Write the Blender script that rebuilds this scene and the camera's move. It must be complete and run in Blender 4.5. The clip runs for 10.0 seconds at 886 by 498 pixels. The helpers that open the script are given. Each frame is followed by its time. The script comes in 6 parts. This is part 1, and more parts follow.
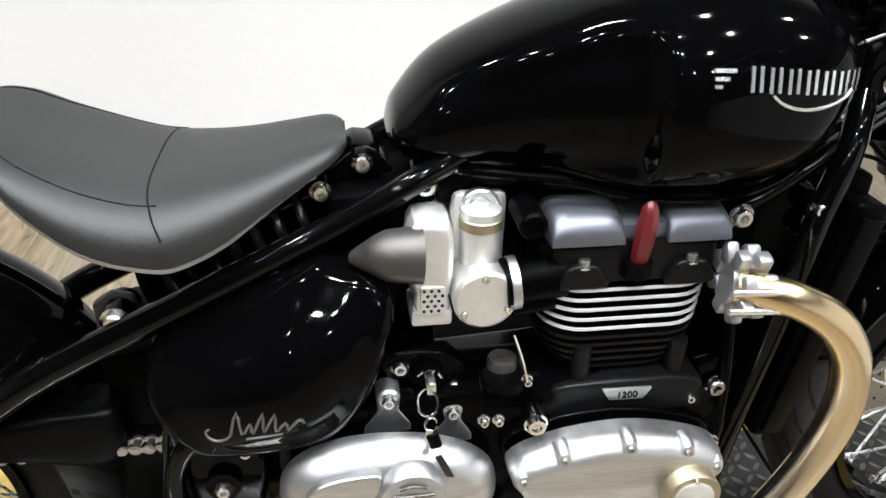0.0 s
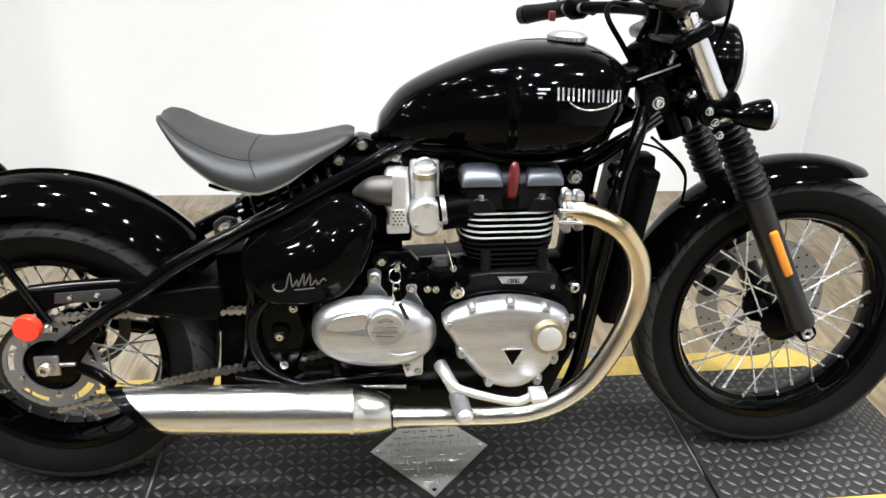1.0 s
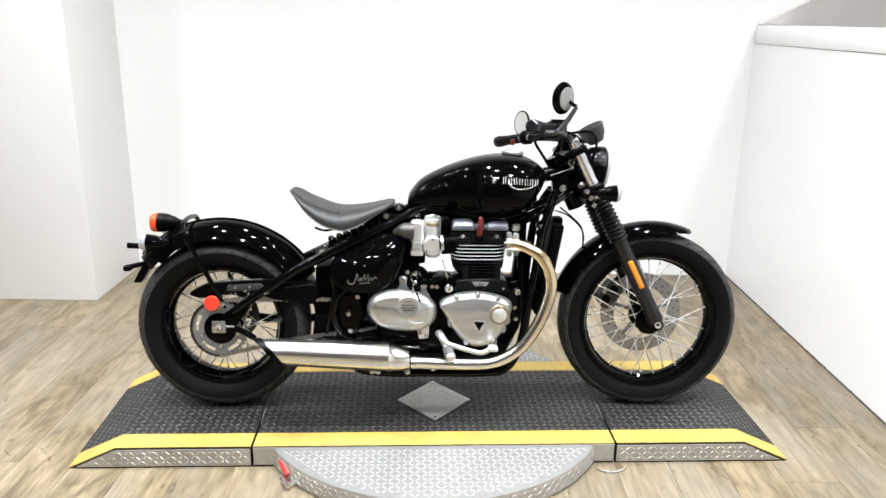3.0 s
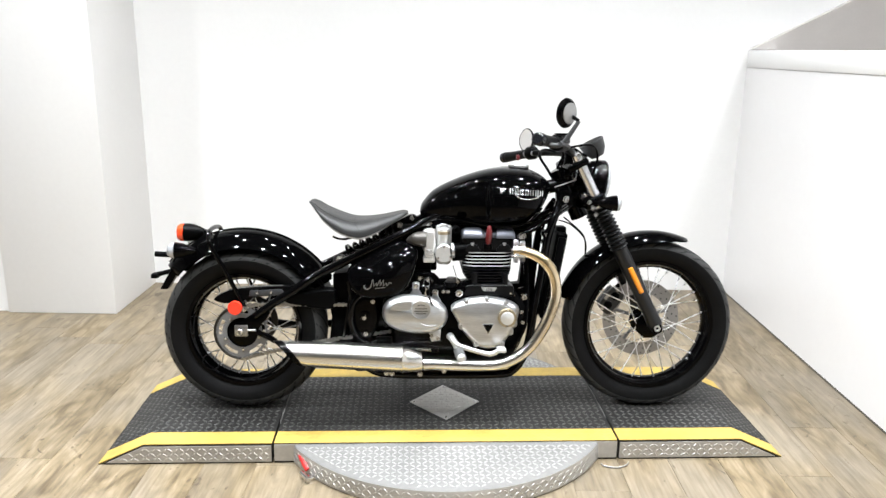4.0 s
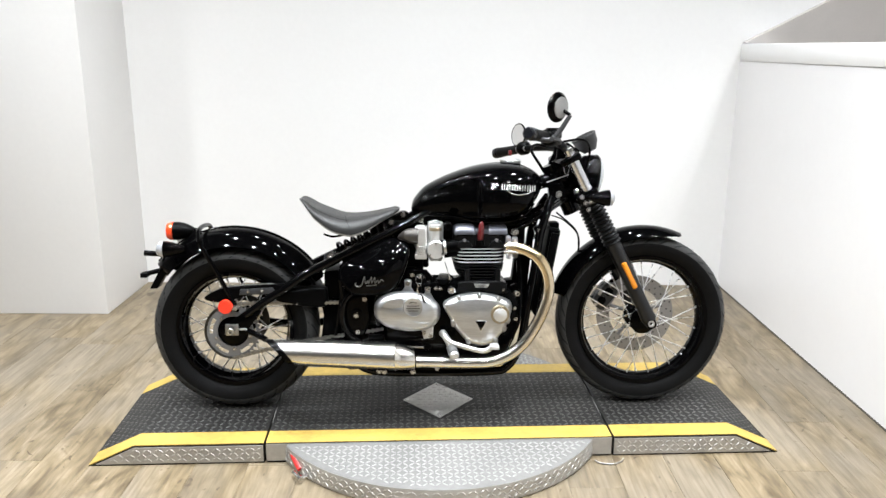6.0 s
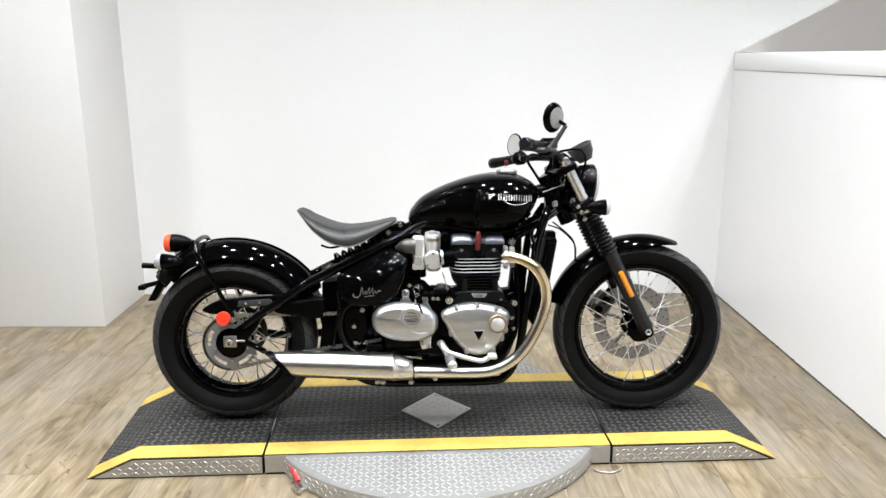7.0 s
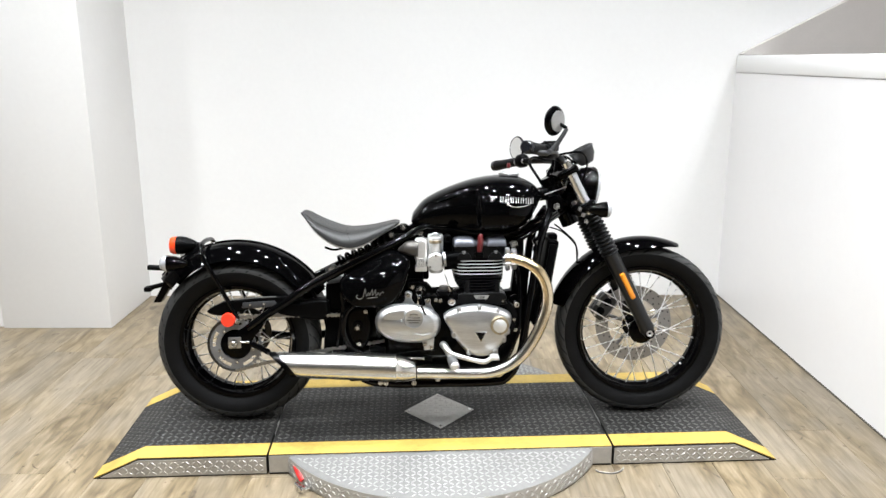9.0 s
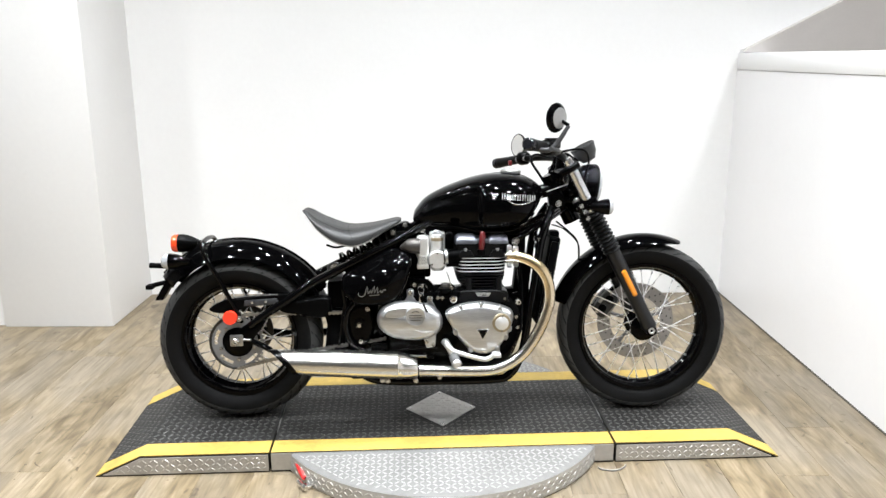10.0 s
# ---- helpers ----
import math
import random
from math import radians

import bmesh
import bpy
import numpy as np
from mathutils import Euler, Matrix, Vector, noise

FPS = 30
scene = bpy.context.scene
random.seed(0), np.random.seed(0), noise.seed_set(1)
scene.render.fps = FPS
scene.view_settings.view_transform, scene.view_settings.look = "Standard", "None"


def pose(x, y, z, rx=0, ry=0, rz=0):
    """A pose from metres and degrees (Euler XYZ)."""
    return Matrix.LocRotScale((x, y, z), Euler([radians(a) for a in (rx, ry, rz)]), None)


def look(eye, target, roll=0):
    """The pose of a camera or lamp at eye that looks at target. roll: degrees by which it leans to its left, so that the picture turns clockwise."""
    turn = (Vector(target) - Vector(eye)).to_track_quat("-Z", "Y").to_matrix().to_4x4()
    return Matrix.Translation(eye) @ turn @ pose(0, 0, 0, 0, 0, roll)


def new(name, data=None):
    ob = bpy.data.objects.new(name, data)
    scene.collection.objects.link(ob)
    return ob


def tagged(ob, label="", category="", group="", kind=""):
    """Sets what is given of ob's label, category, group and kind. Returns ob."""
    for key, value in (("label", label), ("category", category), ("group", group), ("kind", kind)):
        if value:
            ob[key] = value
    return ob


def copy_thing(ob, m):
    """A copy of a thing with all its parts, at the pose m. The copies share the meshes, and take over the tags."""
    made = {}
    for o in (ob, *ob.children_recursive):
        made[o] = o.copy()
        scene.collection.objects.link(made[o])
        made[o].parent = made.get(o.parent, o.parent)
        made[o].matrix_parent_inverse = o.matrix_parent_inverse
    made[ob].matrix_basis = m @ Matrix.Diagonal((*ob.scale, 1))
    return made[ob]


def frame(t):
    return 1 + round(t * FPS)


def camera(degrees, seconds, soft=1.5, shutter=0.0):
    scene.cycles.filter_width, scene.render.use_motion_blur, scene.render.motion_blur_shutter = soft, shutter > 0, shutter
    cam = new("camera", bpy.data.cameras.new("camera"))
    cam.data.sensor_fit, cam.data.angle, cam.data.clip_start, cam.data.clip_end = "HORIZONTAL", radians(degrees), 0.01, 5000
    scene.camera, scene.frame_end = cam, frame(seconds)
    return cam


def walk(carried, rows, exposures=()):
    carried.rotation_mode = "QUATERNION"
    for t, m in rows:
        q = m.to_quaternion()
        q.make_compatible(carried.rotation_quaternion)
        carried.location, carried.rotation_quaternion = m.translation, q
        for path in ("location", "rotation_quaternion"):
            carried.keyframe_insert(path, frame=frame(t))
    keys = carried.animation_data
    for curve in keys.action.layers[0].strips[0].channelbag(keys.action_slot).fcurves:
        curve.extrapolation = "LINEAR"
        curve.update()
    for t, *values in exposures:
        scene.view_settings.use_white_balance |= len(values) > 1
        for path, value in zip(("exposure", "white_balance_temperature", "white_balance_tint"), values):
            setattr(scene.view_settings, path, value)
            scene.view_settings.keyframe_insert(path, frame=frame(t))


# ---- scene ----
from mathutils.bvhtree import BVHTree

cam = camera(59.6, 10.0)
PATH = [
    (0, (0.612, -0.711, 1.182), (0.818, 0.937, 0.068), 2.2),
    (0.3, (0.584, -0.911, 1.219), (0.839, 0.794, 0.205), 3.4),
    (0.5, (0.578, -1.039, 1.257), (0.807, 0.698, 0.292), 2.2),
    (0.8, (0.636, -1.261, 1.282), (0.817, 0.54, 0.433), 0.3),
    (1, (0.693, -1.413, 1.282), (0.792, 0.38, 0.401), 0.7),
    (1.5, (0.713, -1.809, 1.286), (0.714, 0.038, 0.518), -1.1),
    (2, (0.715, -2.188, 1.372), (0.722, -0.291, 0.739), 0.2),
    (2.5, (0.823, -2.452, 1.401), (0.821, -0.548, 0.788), 2.4),
    (2.7, (0.805, -2.523, 1.452), (0.804, -0.615, 0.851), 1.0),
    (4, (0.735, -2.795, 1.414), (0.732, -0.858, 0.914), 0.8),
    (4.5, (0.752, -2.783, 1.416), (0.764, -0.85, 0.903), 0.6),
    (5, (0.75, -2.774, 1.413), (0.754, -0.84, 0.902), 0.1),
    (5.5, (0.754, -2.771, 1.404), (0.756, -0.838, 0.889), 0.5),
    (7, (0.749, -2.782, 1.411), (0.764, -0.841, 0.928), 0.0),
    (7.5, (0.75, -2.788, 1.41), (0.764, -0.847, 0.927), 0.0),
    (8, (0.749, -2.8, 1.415), (0.749, -0.853, 0.955), -0.0),
    (8.5, (0.761, -2.799, 1.422), (0.762, -0.856, 0.949), -0.1),
    (9, (0.758, -2.805, 1.417), (0.76, -0.863, 0.939), -0.1),
    (9.5, (0.75, -2.807, 1.408), (0.749, -0.865, 0.93), -0.2),
    (10, (0.753, -2.805, 1.412), (0.754, -0.864, 0.931), -0.2),
]
walk(cam, [(t, look(eye, target, roll)) for t, eye, target, roll in PATH], [(0, -0.08), (1, -0.02), (2, 0.07), (4, 0.12), (5, 0.08), (5.5, 0.03), (7, -0.08), (8.5, -0.05), (10, 0.05)])

# ---- light ----
world = bpy.data.worlds.new("world")
scene.world = world
world.use_nodes = True
world.node_tree.nodes["Background"].inputs[0].default_value = (0.9, 0.95, 1.0, 1)
world.node_tree.nodes["Background"].inputs[1].default_value = 0.02
LAMP_POWER = 42.0


# ---- materials ----
def mat(name, color, rough=0.5, metal=0.0, coat=0.0, var=0.12, scale=8.0, fine=120.0, bump=0.0, bump_scale=0.0, rough_var=0.08, stretch=(1, 1, 1), spec=0.5, turn=0.0):
    m = bpy.data.materials.new(name)
    m.use_nodes = True
    nt = m.node_tree
    b = nt.nodes["Principled BSDF"]
    tc = nt.nodes.new("ShaderNodeTexCoord")
    mp = nt.nodes.new("ShaderNodeMapping")
    mp.inputs["Scale"].default_value = stretch
    mp.inputs["Rotation"].default_value = (0, radians(turn), 0)
    nt.links.new(tc.outputs["Object"], mp.inputs["Vector"])
    n1 = nt.nodes.new("ShaderNodeTexNoise")
    n1.inputs["Scale"].default_value, n1.inputs["Detail"].default_value = scale, 5
    n2 = nt.nodes.new("ShaderNodeTexNoise")
    n2.inputs["Scale"].default_value, n2.inputs["Detail"].default_value = fine, 4
    for n in (n1, n2):
        nt.links.new(mp.outputs[0], n.inputs["Vector"])
    mix = nt.nodes.new("ShaderNodeMix")
    mix.data_type = "FLOAT"
    mix.inputs[0].default_value = 0.4
    nt.links.new(n1.outputs["Fac"], mix.inputs[2])
    nt.links.new(n2.outputs["Fac"], mix.inputs[3])
    ramp = nt.nodes.new("ShaderNodeValToRGB")
    ramp.color_ramp.elements[0].position, ramp.color_ramp.elements[1].position = 0.3, 0.7
    ramp.color_ramp.elements[0].color = (*[c * (1 - var) for c in color], 1)
    ramp.color_ramp.elements[1].color = (*[min(1, c * (1 + var)) for c in color], 1)
    nt.links.new(mix.outputs[0], ramp.inputs[0])
    nt.links.new(ramp.outputs[0], b.inputs["Base Color"])
    mr = nt.nodes.new("ShaderNodeMapRange")
    mr.inputs[3].default_value, mr.inputs[4].default_value = max(0.0, rough - rough_var), min(1.0, rough + rough_var)
    nt.links.new(mix.outputs[0], mr.inputs[0])
    nt.links.new(mr.outputs[0], b.inputs["Roughness"])
    b.inputs["Metallic"].default_value = metal
    b.inputs["Coat Weight"].default_value = coat
    b.inputs["Coat Roughness"].default_value = 0.03
    b.inputs["Specular IOR Level"].default_value = spec
    if bump:
        n3 = nt.nodes.new("ShaderNodeTexNoise")
        n3.inputs["Scale"].default_value, n3.inputs["Detail"].default_value = bump_scale, 3
        nt.links.new(mp.outputs[0], n3.inputs["Vector"])
        bp = nt.nodes.new("ShaderNodeBump")
        bp.inputs["Strength"].default_value, bp.inputs["Distance"].default_value = bump, 0.002
        nt.links.new(n3.outputs["Fac"], bp.inputs["Height"])
        nt.links.new(bp.outputs[0], b.inputs["Normal"])
    return m


def node(m, kind):
    return m.node_tree.nodes.new(kind)


PAINT = mat("black_gloss_paint", (0.0008, 0.0008, 0.0009), 0.05, 0, 0.0, 0.1, rough_var=0.02, spec=0.085)
GLOSS = mat("gloss_black_enamel", (0.001, 0.001, 0.0011), 0.07, 0, 0, 0.1, rough_var=0.03, spec=0.2)
BLACK = mat("black_powder_coat", (0.0008, 0.0008, 0.0009), 0.18, 0, 0, 0.2, bump=0.03, bump_scale=400, spec=0.055)
SATIN = mat("satin_black_metal", (0.0012, 0.0012, 0.0013), 0.3, 0.0, 0, 0.2, bump=0.06, bump_scale=500, spec=0.045)
DARK = mat("dark_plastic", (0.0006, 0.0006, 0.0007), 0.4, 0, 0, 0.2, bump=0.06, bump_scale=300, spec=0.025)
RUBBER = mat("tyre_rubber", (0.0038, 0.0038, 0.0039), 0.48, 0, 0, 0.3, scale=14, bump=0.15, bump_scale=220, spec=0.08)
TREAD = mat("scrubbed_tread_rubber", (0.029, 0.0287, 0.028), 0.55, 0, 0, 0.35, scale=20, bump=0.15, bump_scale=260, spec=0.2)
BOOT = mat("ribbed_rubber", (0.0025, 0.0025, 0.0026), 0.45, 0, 0, 0.2, bump=0.1, bump_scale=200, spec=0.16)
VINYL = mat("seat_vinyl", (0.014, 0.0137, 0.0134), 0.47, 0, 0, 0.3, scale=10, bump=0.2, bump_scale=650, spec=0.36)
SPRING = mat("glossy_black_spring", (0.006, 0.006, 0.0062), 0.22, 0, 0, 0.1, spec=0.5)
PANMETAL = mat("seat_pan_metal", (0.3, 0.295, 0.29), 0.4, 0.6, 0, 0.12)
GUN = mat("gunmetal_cover", (0.13, 0.135, 0.155), 0.4, 0.75, 0, 0.1, bump=0.06, bump_scale=400)
ALU = mat("brushed_aluminium", (0.53, 0.533, 0.535), 0.4, 1.0, 0, 0.2, scale=5, fine=40, rough_var=0.12, stretch=(1.2, 2, 12), turn=35)
CAST = mat("cast_aluminium", (0.68, 0.675, 0.66), 0.45, 0.85, 0, 0.1, bump=0.12, bump_scale=350)
STEEL = mat("brushed_stainless", (0.64, 0.625, 0.59), 0.24, 1.0, 0, 0.25, scale=5, fine=60, rough_var=0.1, stretch=(0.6, 14, 14), bump=0.22, bump_scale=9)
CHROME = mat("chrome", (0.85, 0.85, 0.86), 0.08, 1.0, 0, 0.03, rough_var=0.03)
BOLT = mat("zinc_bolt", (0.68, 0.67, 0.65), 0.25, 1.0, 0, 0.1)
DULLSTEEL = mat("dull_steel", (0.4, 0.395, 0.385), 0.38, 1.0, 0, 0.2, fine=200)
BRASS = mat("gold_anodised", (0.38, 0.32, 0.22), 0.48, 1.0, 0, 0.1)
SPOKE = mat("polished_spoke", (0.85, 0.86, 0.88), 0.28, 0.9, 0, 0.05)
SPROCKET = mat("grey_sprocket_steel", (0.18, 0.18, 0.183), 0.42, 0.5, 0, 0.15, fine=200)
DISC = mat("ground_brake_disc", (0.31, 0.295, 0.28), 0.38, 0.55, 0, 0.1, fine=160)
CONE = mat("warm_grey_casting", (0.06, 0.055, 0.05), 0.4, 0.6, 0, 0.1, bump=0.06, bump_scale=400)
SLATE = mat("slate_grey_cap", (0.008, 0.0085, 0.011), 0.25, 0.2, 0, 0.1)
PEG = mat("worn_grey_rubber", (0.07, 0.07, 0.069), 0.55, 0, 0, 0.2, bump=0.1, bump_scale=200)
FORKCAST = mat("satin_black_casting", (0.006, 0.006, 0.0065), 0.36, 0, 0, 0.15, bump=0.05, bump_scale=400, spec=0.35)
BARMETAL = mat("satin_grey_bar", (0.4, 0.4, 0.41), 0.35, 0.8, 0, 0.08)
GREYPLASTIC = mat("dark_grey_casting", (0.026, 0.026, 0.0275), 0.4, 0, 0, 0.15, bump=0.05, bump_scale=400, spec=0.4)
DARKSTEEL = mat("oily_dark_steel", (0.05, 0.048, 0.045), 0.4, 1.0, 0, 0.3, fine=200)
FORKTUBE = mat("hard_chromed_tube", (0.74, 0.75, 0.78), 0.26, 1.0, 0, 0.05)
CHAINSTEEL = mat("greased_chain", (0.34, 0.33, 0.31), 0.34, 1.0, 0, 0.3, fine=300)
SCRIPT = mat("grey_script_paint", (0.068, 0.064, 0.058), 0.45, 0, 0, 0.08)
FIN = mat("machined_fin_edge", (0.62, 0.63, 0.65), 0.36, 0.4, 0, 0.05)
FINBLACK = mat("black_cooling_fin", (0.0032, 0.0032, 0.0034), 0.34, 0, 0, 0.15, bump=0.05, bump_scale=400, spec=0.13)
RED = mat("red_rubber_cap", (0.095, 0.008, 0.009), 0.35, 0, 0, 0.15)
REDLENS = mat("red_reflector", (0.66, 0.038, 0.016), 0.2, 0, 0.4, 0.08)
TAILLENS = mat("tail_lens", (0.8, 0.06, 0.015), 0.15, 0, 0.5, 0.08)
AMBER = mat("amber_reflector", (0.6, 0.2, 0.01), 0.2, 0, 0.5, 0.08)
CLEAR = mat("clear_lens", (0.45, 0.46, 0.48), 0.08, 0.4, 0.6, 0.06)
BADGE = mat("dull_silver_plate", (0.38, 0.38, 0.37), 0.35, 0.7, 0, 0.08)
SILVER = mat("silver_badge", (0.7, 0.7, 0.7), 0.25, 0.9, 0, 0.05)
# One aluminium in two tones: turntable top dimmed against glare, other plates brightened.
PLATEDIM = mat("tread_plate_aluminium", (0.135, 0.132, 0.126), 0.65, 0.12, 0, 0.22, scale=5, fine=60, bump=0.08, bump_scale=120, spec=0.3)
PLATELIT = mat("bright_tread_plate", (0.43, 0.42, 0.40), 0.46, 0.8, 0, 0.16, scale=6, fine=60, bump=0.08, bump_scale=120)
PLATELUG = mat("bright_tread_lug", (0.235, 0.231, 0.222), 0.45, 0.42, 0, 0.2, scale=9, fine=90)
DECK = mat("black_tread_deck", (0.0095, 0.009, 0.0083), 0.58, 0.0, 0, 0.75, scale=3, fine=45, rough_var=0.12, bump=0.1, bump_scale=180, spec=0.27)
LUG = mat("worn_tread_lug", (0.04, 0.0385, 0.035), 0.45, 0.25, 0, 0.75, scale=3, fine=90, rough_var=0.12)
YELLOW = mat("yellow_safety_paint", (0.36, 0.244, 0.049), 0.55, 0, 0, 0.28, scale=6, fine=40, bump=0.12, bump_scale=90)
WALL = mat("white_wall_paint", (0.8, 0.79, 0.78), 0.5, 0, 0, 0.02, scale=1.5, fine=40, bump=0.04, bump_scale=60)
PONY = mat("white_gloss_wall", (0.8, 0.79, 0.79), 0.32, 0, 0, 0.015, scale=2, fine=30, rough_var=0.02)
TRIM = mat("white_trim", (0.88, 0.875, 0.87), 0.4, 0, 0, 0.02)
DIM_TAUPE = mat("taupe_paint", (0.52, 0.485, 0.46), 0.6, 0, 0, 0.04)
CEIL = mat("dark_ceiling", (0.08, 0.08, 0.08), 0.8, 0, 0, 0.1)
FARWALL = mat("dim_showroom_wall", (0.14, 0.135, 0.13), 0.7, 0, 0, 0.1, scale=1)
REDGRIP = mat("red_grip", (0.6, 0.02, 0.02), 0.4, 0, 0, 0.1)
MIRROR = mat("mirror_glass", (0.9, 0.9, 0.9), 0.02, 1.0, 0, 0.01, rough_var=0.01)


def plank_material(joined=False):
    """Yellow-brown vinyl plank: blotchy figure, fine grain and knots, a slight tone for each plank."""
    m = mat("vinyl_plank", (0.4, 0.3, 0.2), 0.42, 0, 0, 0.2, spec=0.4)
    nt, b = m.node_tree, m.node_tree.nodes["Principled BSDF"]
    tc = node(m, "ShaderNodeTexCoord")
    info = node(m, "ShaderNodeNewGeometry" if joined else "ShaderNodeObjectInfo")
    tone = info.outputs["Random Per Island" if joined else "Random"]
    mul = node(m, "ShaderNodeMath")
    mul.operation = "MULTIPLY"
    mul.inputs[1].default_value = 37.0
    nt.links.new(tone, mul.inputs[0])

    def figure(stretch, scale, detail, twist):
        mp, add, n = node(m, "ShaderNodeMapping"), node(m, "ShaderNodeVectorMath"), node(m, "ShaderNodeTexNoise")
        mp.inputs["Scale"].default_value = stretch
        nt.links.new(tc.outputs["Object"], mp.inputs["Vector"])
        nt.links.new(mp.outputs[0], add.inputs[0])
        nt.links.new(mul.outputs[0], add.inputs[1])
        nt.links.new(add.outputs[0], n.inputs["Vector"])
        n.inputs["Scale"].default_value, n.inputs["Detail"].default_value, n.inputs["Distortion"].default_value = scale, detail, twist
        return n.outputs["Fac"]

    def mixed(kind, fac, a, c):
        x = node(m, "ShaderNodeMix")
        x.data_type, x.blend_type = "RGBA", kind
        for k, v in ((0, fac), (6, a), (7, c)):
            if isinstance(v, (float, tuple)):
                x.inputs[k].default_value = v
            else:
                nt.links.new(v, x.inputs[k])
        return x.outputs[2]

    def ramp(fac, stops):
        r = node(m, "ShaderNodeValToRGB")
        e = r.color_ramp.elements
        e[0].position, e[0].color = stops[0]
        e[1].position, e[1].color = stops[-1]
        for p, c in stops[1:-1]:
            r.color_ramp.elements.new(p).color = c
        nt.links.new(fac, r.inputs[0])
        return r.outputs[0]

    blotch = ramp(figure((11, 3.2, 1), 1.3, 5, 1.4), [(0.3, (0.088, 0.062, 0.031, 1)), (0.5, (0.176, 0.132, 0.073, 1)), (0.7, (0.25, 0.197, 0.124, 1))])
    grey = ramp(figure((3.5, 1.6, 1), 1.1, 3, 0.4), [(0.42, (0, 0, 0, 1)), (0.66, (1, 1, 1, 1))])
    color = mixed("MIX", grey, blotch, mixed("MIX", 0.72, blotch, (0.205, 0.172, 0.128, 1.0)))
    grain = ramp(figure((90, 5, 1), 1.0, 6, 0.3), [(0.3, (0.72, 0.7, 0.66, 1)), (0.62, (1.08, 1.08, 1.08, 1))])
    color = mixed("MULTIPLY", 1.0, color, grain)
    knot = ramp(figure((7, 4.5, 1), 1.6, 2, 2.2), [(0.27, (0.5, 0.45, 0.4, 1)), (0.34, (1, 1, 1, 1))])
    color = mixed("MULTIPLY", 1.0, color, knot)
    hsv, mr = node(m, "ShaderNodeHueSaturation"), node(m, "ShaderNodeMapRange")
    mr.inputs[3].default_value, mr.inputs[4].default_value = 0.79, 0.98
    nt.links.new(tone, mr.inputs[0])
    hsv.inputs["Saturation"].default_value = 0.93
    nt.links.new(mr.outputs[0], hsv.inputs["Value"])
    nt.links.new(color, hsv.inputs["Color"])
    nt.links.new(hsv.outputs[0], b.inputs["Base Color"])
    return m


PLANK, PLANK_FAR = plank_material(), plank_material(True)


def pipe_material():
    """Stainless header, straw-gold where the heat has tinted it near the engine."""
    m = mat("heat_tinted_stainless", (0.72, 0.66, 0.55), 0.23, 1.0, 0, 0.05, scale=5, fine=150, rough_var=0.04)
    nt, b = m.node_tree, m.node_tree.nodes["Principled BSDF"]
    tc, sep = node(m, "ShaderNodeTexCoord"), node(m, "ShaderNodeSeparateXYZ")
    nt.links.new(tc.outputs["Object"], sep.inputs[0])
    n = node(m, "ShaderNodeTexNoise")
    n.inputs["Scale"].default_value = 9
    nt.links.new(tc.outputs["Object"], n.inputs["Vector"])
    mr = node(m, "ShaderNodeMapRange")
    mr.inputs[1].default_value, mr.inputs[2].default_value = 0.25, 0.6
    nt.links.new(sep.outputs["Z"], mr.inputs[0])
    ramp = node(m, "ShaderNodeValToRGB")
    e = ramp.color_ramp.elements
    e[0].color = (0.74, 0.72, 0.67, 1)
    e[1].color = (0.64, 0.5, 0.3, 1)
    nt.links.new(mr.outputs[0], ramp.inputs[0])
    nt.links.new(ramp.outputs[0], b.inputs["Base Color"])
    return m


PIPE = pipe_material()


# ---- mesh helpers ----
def part(name, bm, material, parent=None, label="", angle=38, at=None):
    me = bpy.data.meshes.new(name)
    bmesh.ops.recalc_face_normals(bm, faces=bm.faces[:])
    for f in bm.faces:
        f.smooth = True
    bm.to_mesh(me)
    bm.free()
    me.set_sharp_from_angle(angle=radians(angle))
    for mm in (material if isinstance(material, (list, tuple)) else [material]):
        me.materials.append(mm)
    ob = new(name, me)
    ob.parent = parent
    if at is not None:
        ob.matrix_basis = at
    return tagged(ob, label)


def thing(name, label, category, m=None, group="", kind=""):
    ob = new(name)
    ob.empty_display_size = 0.1
    if m is not None:
        ob.matrix_basis = m
    return tagged(ob, label, category, group, kind)


def again(ob, parent, m):
    """Another object on the same mesh."""
    c = new(ob.name.split(".")[0], ob.data)
    c.parent, c.matrix_basis = parent, m
    return c


def skin(bm, rings, close=True, cap=True):
    rows = [[bm.verts.new(p) for p in ring] for ring in rings]
    n = len(rows[0])
    for a, b in zip(rows, rows[1:]):
        for k in range(n if close else n - 1):
            bm.faces.new((a[k], a[(k + 1) % n], b[(k + 1) % n], b[k]))
    if cap:
        for row in (rows[0], rows[-1]):
            bm.faces.new(row)
    return bm


def curve_points(pts, res=6, closed=False):
    """Points along a smooth curve through pts."""
    p = [Vector(q) for q in pts]
    n, out = len(p), []
    for i in range(n if closed else n - 1):
        a, b, c, d = (p[(i + k) % n] if closed else p[min(max(i + k, 0), n - 1)] for k in (-1, 0, 1, 2))
        for s in range(res):
            t = s / res
            out.append(0.5 * ((2 * b) + (c - a) * t + (2 * a - 5 * b + 4 * c - d) * t * t + (3 * b - a - 3 * c + d) * t ** 3))
    if not closed:
        out.append(p[-1])
    return out


